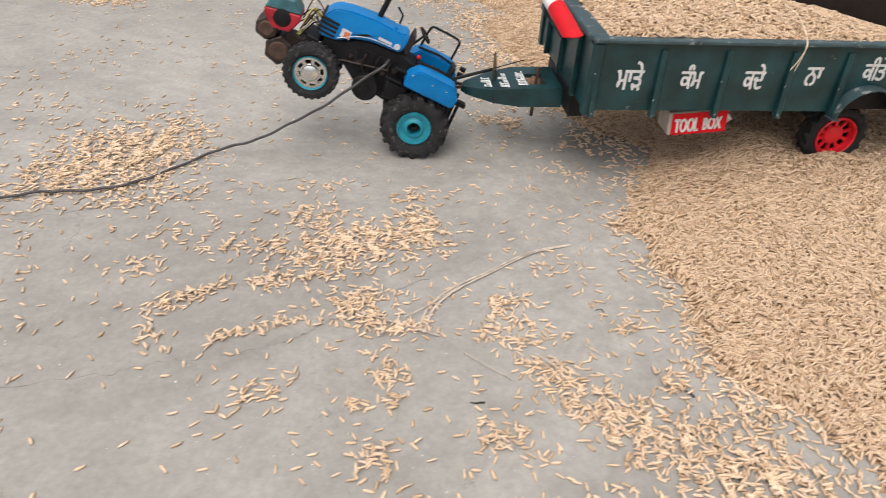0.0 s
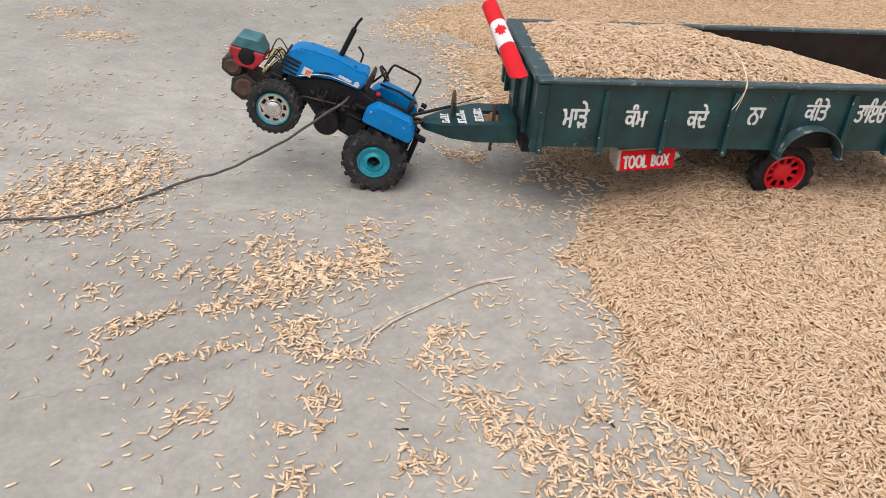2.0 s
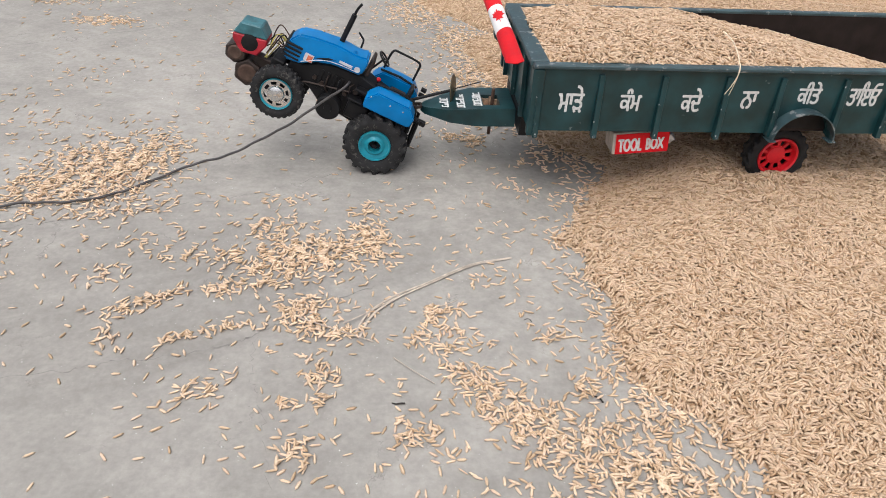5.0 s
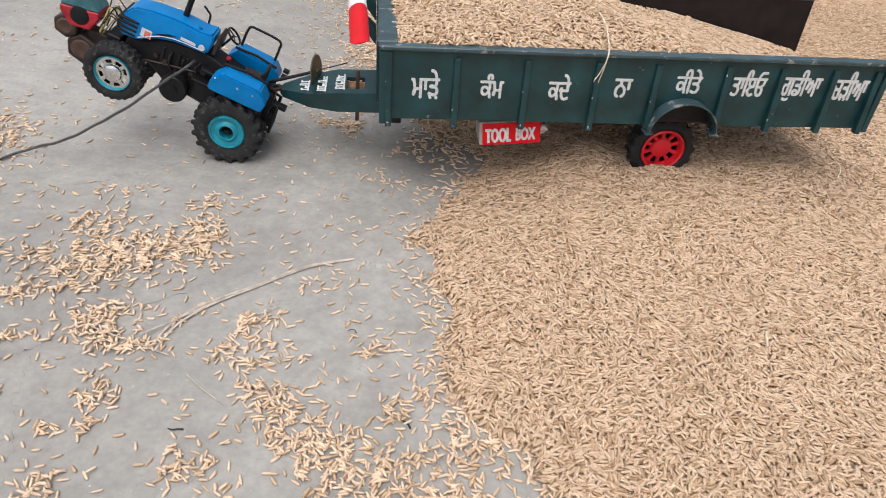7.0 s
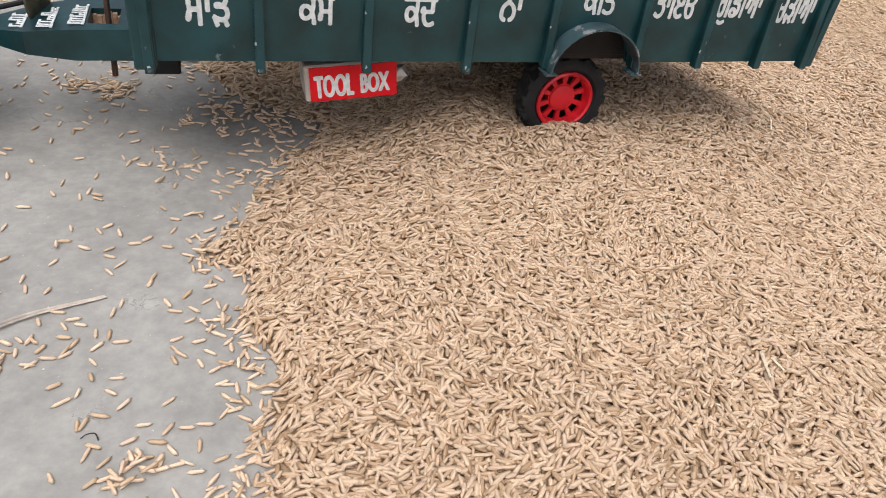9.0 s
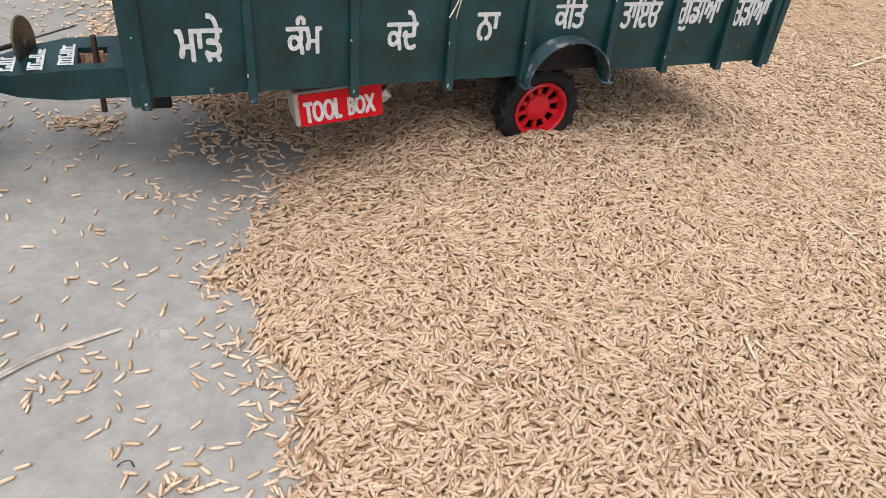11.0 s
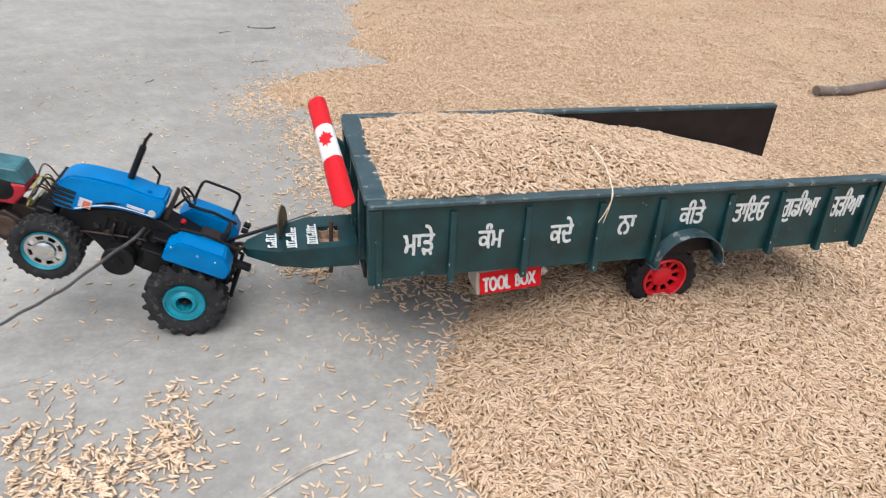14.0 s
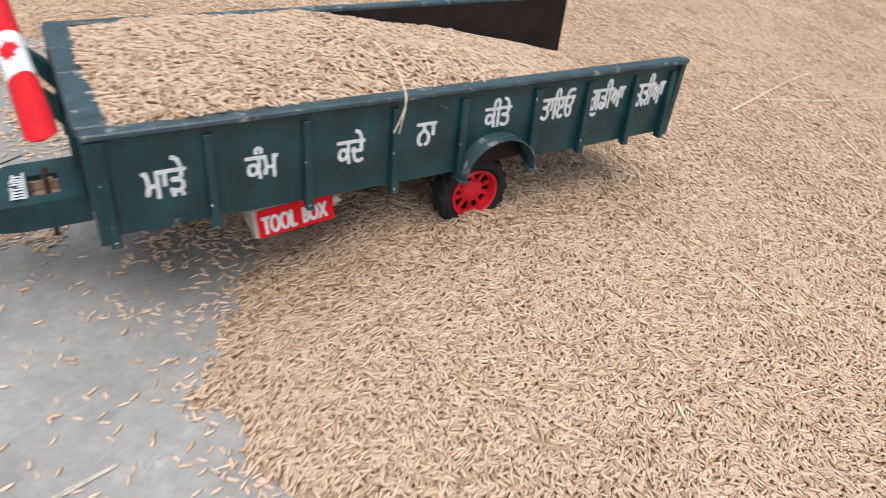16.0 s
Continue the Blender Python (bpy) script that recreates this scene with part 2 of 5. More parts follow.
HOSE = material("grey_brown_hose", (0.15, 0.115, 0.10), 0.6, vary=0.35, scale=25, bump=0.3, wear=(0.28, 0.23, 0.19), wear_at=0.62, wear_scale=20)
DEBRIS = material("dark_dry_scrap", (0.03, 0.025, 0.022), 0.8, vary=0.4, scale=200)
CRACK = material("dirt_in_crack", (0.235, 0.22, 0.205), 0.9, vary=0.3, scale=80)
YELLOW = material("yellow_wire", (0.42, 0.36, 0.10), 0.5)
DECAL = material("silver_decal", (0.55, 0.57, 0.60), 0.4, vary=0.15)
ORANGE = material("orange_decal", (0.62, 0.16, 0.08), 0.5, vary=0.3, scale=300)


# ---- building helpers ----
def mesh_of(bm, mat, smooth=False, name="mesh"):
    me = bpy.data.meshes.new(name)
    bmesh.ops.recalc_face_normals(bm, faces=bm.faces)
    bm.to_mesh(me)
    bm.free()
    me.materials.append(mat)
    if smooth:
        me.polygons.foreach_set("use_smooth", [True] * len(me.polygons))
        me.set_sharp_from_angle(angle=radians(38))
    return me


def part(name, bm, mat, parent=None, label="", smooth=False, at=None):
    ob = new(name, mesh_of(bm, mat, smooth, name))
    if parent:
        ob.parent = parent
    if at is not None:
        ob.matrix_local = at
    return tagged(ob, label)


def shared(name, me, parent, at):
    ob = new(name, me)
    ob.parent = parent
    ob.matrix_local = at
    return ob


def bevelled(bm, width, segments=1):
    bmesh.ops.bevel(bm, geom=bm.edges[:], offset=width, segments=segments, affect="EDGES", clamp_overlap=True)
    return bm


def box(x0, x1, y0, y1, z0, z1, bevel=0.0, bm=None):
    own = bmesh.new()
    bmesh.ops.create_cube(own, size=1)
    for v in own.verts:
        v.co = ((x0 + x1) / 2 + v.co.x * (x1 - x0), (y0 + y1) / 2 + v.co.y * (y1 - y0), (z0 + z1) / 2 + v.co.z * (z1 - z0))
    if bevel:
        bevelled(own, bevel)
    if bm is None:
        return own
    return joined(bm, own)


def joined(bm, other, m=None):
    me = bpy.data.meshes.new("tmp")
    other.to_mesh(me)
    other.free()
    if m is not None:
        me.transform(m)
    bm.from_mesh(me)
    bpy.data.meshes.remove(me)
    return bm


def prism(profile, a, b, axis="y", bevel=0.0):
    """A closed outline of two coordinates, drawn out from a to b along the axis that it leaves out."""
    bm = bmesh.new()
    put = {"y": lambda p, c: (p[0], c, p[1]), "x": lambda p, c: (c, p[0], p[1]), "z": lambda p, c: (p[0], p[1], c)}[axis]
    f = bm.faces.new([bm.verts.new(put(p, a)) for p in profile])
    ext = bmesh.ops.extrude_face_region(bm, geom=[f])
    for v in ext["geom"]:
        if isinstance(v, bmesh.types.BMVert):
            v.co["xyz".index(axis)] = b
    if bevel:
        bevelled(bm, bevel)
    return bm


def lathe(profile, steps=32, axis="y", cap=True):
    """Turns an outline of (radius, along) round an axis."""
    bm = bmesh.new()
    rings = []
    for r, s in profile:
        ring = []
        for k in range(steps):
            a = 2 * math.pi * k / steps
            c = (r * math.cos(a), s, r * math.sin(a)) if axis == "y" else (r * math.cos(a), r * math.sin(a), s) if axis == "z" else (s, r * math.cos(a), r * math.sin(a))
            ring.append(bm.verts.new(c))
        rings.append(ring)
    for p, q in zip(rings, rings[1:]):
        for k in range(steps):
            bm.faces.new((p[k], p[(k + 1) % steps], q[(k + 1) % steps], q[k]))
    for ring in (rings[0], rings[-1]) if cap else ():
        if (ring[0].co - ring[steps // 2].co).length > 1e-5:
            bm.faces.new(ring)
    bmesh.ops.remove_doubles(bm, verts=bm.verts, dist=1e-6)
    return bm


def tube(points, radius, sides=8, taper=1.0, bm=None, flat=1.0):
    """A rod along points, its ends closed."""
    own = bm or bmesh.new()
    pts = [Vector(p) for p in points]
    rings, up = [], None
    for i, p in enumerate(pts):
        d = (pts[min(i + 1, len(pts) - 1)] - pts[max(i - 1, 0)]).normalized()
        if up is None:
            up = Vector((0, 0, 1)) if abs(d.z) < 0.9 else Vector((0, 1, 0))
        side = d.cross(up).normalized()
        up = side.cross(d).normalized()
        r = radius * (1 + (taper - 1) * i / max(1, len(pts) - 1))
        rings.append([own.verts.new(p + r * (math.cos(a) * side + flat * math.sin(a) * up)) for a in (2 * math.pi * k / sides for k in range(sides))])
    for p, q in zip(rings, rings[1:]):
        for k in range(sides):
            own.faces.new((p[k], p[(k + 1) % sides], q[(k + 1) % sides], q[k]))
    own.faces.new(rings[0])
    own.faces.new(rings[-1][::-1])
    return own


def smooth_line(points, steps=8):
    """A soft curve through points."""
    pts = [Vector(p) for p in points]
    pts = [2 * pts[0] - pts[1]] + pts + [2 * pts[-1] - pts[-2]]
    out = []
    for a, b, c, d in zip(pts, pts[1:], pts[2:], pts[3:]):
        for k in range(steps):
            t = k / steps
            out.append(0.5 * (2 * b + (c - a) * t + (2 * a - 5 * b + 4 * c - d) * t * t + (3 * b - a - 3 * c + d) * t ** 3))
    return out + [pts[-2]]


def lettering(text, width, height, bold=0, cell=0.00034):
    """Brushed writing in the x-z plane, facing -y, centred: the outline of the letters filled with paint of some thickness."""
    c = bpy.data.curves.new("text", "FONT")
    c.body, c.fill_mode, c.resolution_u = text, "NONE", 4
    ob = new("text", c)
    me = bpy.data.meshes.new_from_object(ob.evaluated_get(bpy.context.evaluated_depsgraph_get()))
    bpy.data.objects.remove(ob)
    bpy.data.curves.remove(c)
    co = np.empty(len(me.vertices) * 3)
    me.vertices.foreach_get("co", co)
    co = co.reshape(-1, 3)[:, :2]
    ends = np.empty(len(me.edges) * 2, dtype=np.int32)
    me.edges.foreach_get("vertices", ends)
    bpy.data.meshes.remove(me)
    # follow every outline round, so that its sense of turning is kept
    after = {}
    for a, b in ends.reshape(-1, 2).tolist():
        lo, hi = min(a, b), max(a, b)
        after[lo if hi == lo + 1 else hi] = hi if hi == lo + 1 else lo
    low, high = co.min(0), co.max(0)
    co = (co - (low + high) / 2) / (high - low) * (width, height)
    nx, nz = int(width / cell) + 5, int(height / cell) + 5
    gx, gz = (np.arange(nx) - nx / 2 + 0.5) * cell, (np.arange(nz) - nz / 2 + 0.5) * cell
    turns = np.zeros((nz, nx), dtype=int)
    for a, b in after.items():
        (x0, z0), (x1, z1) = co[a], co[b]
        if z0 == z1:
            continue
        rows = (gz >= min(z0, z1)) & (gz < max(z0, z1))
        cross = x0 + (gz - z0) / (z1 - z0) * (x1 - x0)
        turns += np.where(rows[:, None] & (gx[None, :] < cross[:, None]), 1 if z1 > z0 else -1, 0)
    on = turns != 0
    for k in range(bold):
        wide = on.copy()
        wide[:, 1:] |= on[:, :-1]
        wide[:, :-1] |= on[:, 1:]
        if k % 2 == 0:
            wide[1:] |= on[:-1]
            wide[:-1] |= on[1:]
        on = wide
    bm = bmesh.new()
    verts = {}

    def corner(i, j):
        if (i, j) not in verts:
            verts[i, j] = bm.verts.new((gx[0] + (i - 0.5) * cell, 0, gz[0] + (j - 0.5) * cell))
        return verts[i, j]

    for j, i in zip(*np.nonzero(on)):
        bm.faces.new((corner(i, j), corner(i + 1, j), corner(i + 1, j + 1), corner(i, j + 1)))
    rim = {}
    for e in bm.edges:
        if e.is_boundary:
            for v in e.verts:
                rim.setdefault(v, []).append(e.other_vert(v))
    for _ in range(3):
        moved = {v: 0.4 * v.co + 0.6 * sum((o.co for o in near), Vector()) / len(near) for v, near in rim.items()}
        for v, p in moved.items():
            v.co = p
    edge = bmesh.ops.extrude_edge_only(bm, edges=[e for e in bm.edges if e.is_boundary])
    for v in edge["geom"]:
        if isinstance(v, bmesh.types.BMVert):
            v.co.y += 0.0004
    return bm


# ---- the ground ----
def build_ground():
    bm = bmesh.new()
    bmesh.ops.create_grid(bm, x_segments=40, y_segments=40, size=40)
    ob = part("ground", bm, CONCRETE)
    tagged(ob, "worn grey concrete yard with faint trowel marks", "ground", kind="structure")
    rng = random.Random(5)
    for pts, w in (([(-0.90, -0.33), (-0.59, -0.286), (-0.49, -0.268), (-0.41, -0.251), (-0.373, -0.233), (-0.33, -0.20), (-0.25, -0.15)], 0.0012),
                   ([(-0.80, -0.06), (-0.69, -0.048), (-0.50, 0.004), (-0.41, 0.033), (-0.30, 0.095)], 0.0010),
                   ([(-0.373, -0.233), (-0.371, -0.283), (-0.35, -0.345), (-0.33, -0.45)], 0.0009),
                   ([(-1.30, 0.42), (-0.95, 0.548), (-0.60, 0.744), (-0.25, 1.018)], 0.0016)):
        line = smooth_line([(x, y, 0.0) for x, y in pts], 14)
        bm = bmesh.new()
        prev = None
        for i, p in enumerate(line):
            ww = w * rng.uniform(0.1, 0.85)
            jx, jy = rng.uniform(-0.003, 0.003), rng.uniform(-0.0035, 0.0035)
            pair = [bm.verts.new((p.x + jx, p.y + jy - ww, 0.0003)), bm.verts.new((p.x + jx, p.y + jy + ww, 0.0003))]
            if prev:
                bm.faces.new((prev[0], pair[0], pair[1], prev[1]))
            prev = pair
        part("crack", bm, CRACK, ob, "fine dirt-filled crack")
    return ob


build_ground()


# ---- the heap of grain ----
EDGE_Y = [-0.9, -0.6, -0.42, -0.40, -0.38, -0.36, -0.345, -0.32, -0.294, -0.26, -0.235, -0.20, -0.178, -0.16, -0.145, -0.13, -0.10, -0.085, -0.07, -0.06, -0.035, -0.013, 0.01, 0.03, 0.05, 0.07, 0.09, 0.105, 0.12, 0.15, 0.175, 0.25, 0.35, 0.49, 0.61, 0.70, 0.755, 0.86, 0.93, 0.97, 1.02, 1.15, 1.38, 1.9, 2.78, 3.5, 3.9, 14.0]
EDGE_X = [0.05, 0.045, 0.04, 0.046, 0.03, 0.033, 0.014, -0.014, -0.026, -0.028, -0.028, -0.023, -0.021, -0.026, -0.04, -0.04, -0.028, -0.045, -0.055, -0.05, -0.021, -0.012, -0.004, 0.005, 0.018, 0.03, 0.044, 0.05, 0.038, 0.008, -0.018, -0.052, -0.072, -0.092, -0.102, -0.06, -0.13, -0.175, -0.20, -0.10, 0.045, 0.048, 0.025, 0.13, 0.66, 0.73, 0.9, 12.0]


def soft_noise(x, y, seed, scale):
    """Smooth noise on arrays, about -1 to 1."""
    r = np.random.RandomState(seed)
    out = 0
    for k in range(7):
        a, p, f = r.uniform(0, 2 * np.pi), r.uniform(0, 2 * np.pi), scale * r.uniform(0.6, 1.9)
        out = out + np.sin((x * np.cos(a) + y * np.sin(a)) * f + p)
    return out / 3.2


def spread(rng, x0, x1, y0, y1, each, fade=0.07):
    """Places strewn evenly, one for each so many square metres, thinning out at the border of the stretch."""
    step = each ** 0.5
    x, y = np.meshgrid(np.arange(x0, x1, step), np.arange(y0, y1, step))
    x, y = x.ravel() + rng.uniform(-0.62, 0.62, x.size) * step, y.ravel() + rng.uniform(-0.62, 0.62, y.size) * step
    rim = np.minimum(np.minimum(x - x0, x1 - x), np.minimum(y - y0, y1 - y))
    ok = rng.uniform(0, 1, x.size) < (np.clip(rim / fade, 0.05, 1) if fade else 1.0)
    return x[ok], y[ok]


def inside(x, y):
    """Metres inside the heap's edge; negative on the bare floor."""
    d = x - np.interp(y, EDGE_Y, EDGE_X) + 0.006 * soft_noise(x, y, 3, 90) + np.clip((y - 0.35) / 0.4, 0, 1) * (0.035 * soft_noise(x, y, 14, 16) + 0.018 * soft_noise(x, y, 15, 48))
    far = np.interp(x, [0.0, 0.13, 0.66, 0.73, 0.9, 1.2, 1.57, 1.97, 2.36, 3.6, 6.3, 14.0], [1.7, 1.95, 2.78, 3.5, 3.8, 3.69, 3.24, 2.8, 3.32, 4.13, 6.2, 12.0])
    near = y + 0.86 - 0.22 * np.clip(x - 0.55, 0, 8) + 0.10 * soft_noise(x, y, 6, 5) + 0.03 * soft_noise(x, y, 7, 25)
    return np.minimum(np.minimum(d, far - y), near)


def heap_height(x, y):
    d = inside(x, y)
    u = np.clip(d / 0.19, 0, 1)
    base = 0.0155 * (u * u * (3 - 2 * u)) ** 0.8 + 0.0055 * np.clip(d / 0.018, 0, 1)
    mound = 0.011 * np.exp(-(((x - 0.27) / 0.13) ** 2 + ((y + 0.11) / 0.12) ** 2)) + 0.013 * np.exp(-(((x - 0.36) / 0.17) ** 2 + ((y - 0.10) / 0.12) ** 2))
    # ridge pushed up before the wheel, and the thin place beside it
    mound = mound + 0.017 * np.exp(-(((x - 0.175) / 0.05) ** 2 + ((y - 0.085) / 0.06) ** 2)) + 0.012 * np.exp(-(((x - 0.245) / 0.045) ** 2 + ((y - 0.010) / 0.022) ** 2)) - 0.007 * np.exp(-(((x - 0.10) / 0.035) ** 2 + ((y - 0.02) / 0.025) ** 2))
    mound = mound * np.clip(d / 0.08, 0, 1)
    far = np.clip((y - 0.35) / 0.5, 0, 1)
    lumps = (0.0042 * soft_noise(x, y, 11, 22) + 0.0016 * soft_noise(x, y, 12, 70) + far * (0.006 * soft_noise(x + 0.4 * y, 3 * y, 16, 7) + 0.003 * soft_noise(x, y, 17, 40))) * np.clip(d / 0.06, 0, 1)
    beyond = 0.02 * np.clip((y - 0.4) / 0.8, 0, 1) * u
    return np.where(d > 0, base + mound + lumps + beyond, -0.004 + 0.1 * np.maximum(d, -0.05))


def build_heap():
    xs = np.concatenate([np.arange(-0.30, 0.95, 0.012), np.geomspace(0.95, 16, 60)])
    ys = np.concatenate([np.arange(-0.95, 1.3, 0.012), np.geomspace(1.3, 14, 60)])
    X, Y = np.meshgrid(xs, ys)
    Z = heap_height(X, Y) - 0.0023
    keep = inside(X, Y) > -0.06
    index = np.arange(X.size).reshape(X.shape)
    quads = np.stack([index[:-1, :-1], index[:-1, 1:], index[1:, 1:], index[1:, :-1]], -1).reshape(-1, 4)
    quads = quads[keep.ravel()[quads].any(1)]
    used, flat = np.unique(quads, return_inverse=True)
    me = bpy.data.meshes.new("grain_heap")
    me.from_pydata(np.stack([X, Y, Z], -1).reshape(-1, 3)[used].tolist(), [], flat.reshape(-1, 4).tolist())
    me.polygons.foreach_set("use_smooth", [True] * len(me.polygons))
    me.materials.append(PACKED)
    return tagged(new("grain_heap", me), "broad tan heap of unhusked paddy spread on concrete", "grain heap", kind="stuff")


build_heap()

GRAIN_SHAPE = np.array([(-0.5, 0, 0)] + [(-0.31, 0.40 * c, 0.36 * s) for c, s in ((1, 0), (0, 1), (-1, 0), (0, -1))]
                       + [(0.24, 0.48 * c, 0.42 * s) for c, s in ((1, 0), (0, 1), (-1, 0), (0, -1))] + [(0.5, 0.05, 0)])
GRAIN_FACES = [(0, 2, 1), (0, 3, 2), (0, 4, 3), (0, 1, 4), (9, 5, 6), (9, 6, 7), (9, 7, 8), (9, 8, 5)]
GRAIN_QUADS = [(1, 2, 6, 5), (2, 3, 7, 6), (3, 4, 8, 7), (4, 1, 5, 8)]


def grains(name, place, slope, rng, label, tilt=0.16, size=0.0102, comb=0.0, mat=None, girth=0.0030):
    """One mesh of many grains at the given places, lying on slopes (rise per metre in x and y)."""
    n = len(place)
    a = rng.uniform(0, 2 * np.pi, n)
    if comb:
        # slid grains lie roughly the same way as those beside them
        lie = 1.2 * soft_noise(place[:, 0], place[:, 1], 31, 34) + 1.0 * soft_noise(place[:, 0], place[:, 1], 32, 110)
        a = np.where(rng.uniform(0, 1, n) < comb, lie + rng.normal(0, 0.5, n), a)
    ahead = np.stack([np.cos(a), np.sin(a), np.cos(a) * slope[:, 0] + np.sin(a) * slope[:, 1] + rng.normal(0, tilt, n)], 1)
    ahead /= np.linalg.norm(ahead, axis=1, keepdims=True)
    up = np.stack([rng.normal(0, 0.35, n) - slope[:, 0], rng.normal(0, 0.35, n) - slope[:, 1], np.ones(n)], 1)
    side = np.cross(up, ahead)
    side /= np.linalg.norm(side, axis=1, keepdims=True)
    up = np.cross(ahead, side)
    long = size * np.clip(rng.normal(1.0, 0.09, n), 0.75, 1.25)
    wide = girth * np.clip(rng.normal(1.0, 0.12, n), 0.7, 1.3)
    s = GRAIN_SHAPE
    co = place[:, None, :] + (s[None, :, 0:1] * long[:, None, None]) * ahead[:, None, :] + (s[None, :, 1:2] * wide[:, None, None]) * side[:, None, :] + (s[None, :, 2:3] * wide[:, None, None]) * up[:, None, :]
    shift = (np.arange(n) * len(s))[:, None, None]
    tri = (np.array(GRAIN_FACES)[None] + shift).reshape(-1)
    quad = (np.array(GRAIN_QUADS)[None] + shift).reshape(-1)
    me = bpy.data.meshes.new(name)
    me.vertices.add(n * len(s))
    me.vertices.foreach_set("co", co.ravel())
    me.loops.add(len(tri) + len(quad))
    me.loops.foreach_set("vertex_index", np.concatenate([tri, quad]).astype(np.int32))
    starts = np.concatenate([np.arange(0, len(tri), 3), len(tri) + np.arange(0, len(quad), 4)])
    me.polygons.add(len(starts))
    me.polygons.foreach_set("loop_start", starts.astype(np.int32))
    me.update(calc_edges=True)
    me.polygons.foreach_set("use_smooth", np.ones(len(starts), dtype=bool))
    me.materials.append(mat or GRAIN)
    me.validate()
    return tagged(new(name, me), label, "paddy grain", kind="stuff")


def gradient(height, x, y):
    e = 0.004
    return np.clip(np.stack([(height(x + e, y) - height(x - e, y)) / (2 * e), (height(x, y + e) - height(x, y - e)) / (2 * e)], 1), -1, 1)


def build_heap_grains():
    rng = np.random.RandomState(21)
    lots = []
    for x0, x1, y0, y1, each in ((-0.09, 0.62, -0.60, 0.02, 9.2e-6), (0.55, 1.05, -0.62, 0.30, 16e-6), (-0.09, 0.62, -0.05, 0.30, 15e-6), (-0.28, 1.15, 0.20, 1.45, 32e-6), (1.0, 2.6, -0.3, 2.0, 75e-6), (-0.1, 1.3, 1.10, 2.8, 75e-6)):
        x, y = spread(rng, x0, x1, y0, y1, each, 0.07 if each < 2e-5 else 0.3 if each < 5e-5 else 0.6)
        d = inside(x, y)
        ok = (d > 0) & (rng.uniform(0, 1, x.size) < np.clip(0.35 + d / 0.03, 0, 1))
        # further off they lie half sunk among the rest
        lots.append(np.stack([x[ok], y[ok], np.full(ok.sum(), 0.0 if each < 1.3e-5 else 0.0004 if each < 2e-5 else 0.0016)], 1))
    xy = np.concatenate(lots)
    x, y = xy[:, 0], xy[:, 1]
    z = np.maximum(heap_height(x, y), 0.0012) + rng.uniform(-0.0012, 0.0012, len(x)) * np.clip(inside(x, y) / 0.03, 0, 1) - xy[:, 2] * np.clip(inside(x, y) / 0.03, 0, 1)
    grains("heap_grains", np.stack([x, y, z], 1), gradient(heap_height, x, y), rng, "loose golden paddy grains covering the heap", 0.13, 0.0105, 0.5)


build_heap_grains()


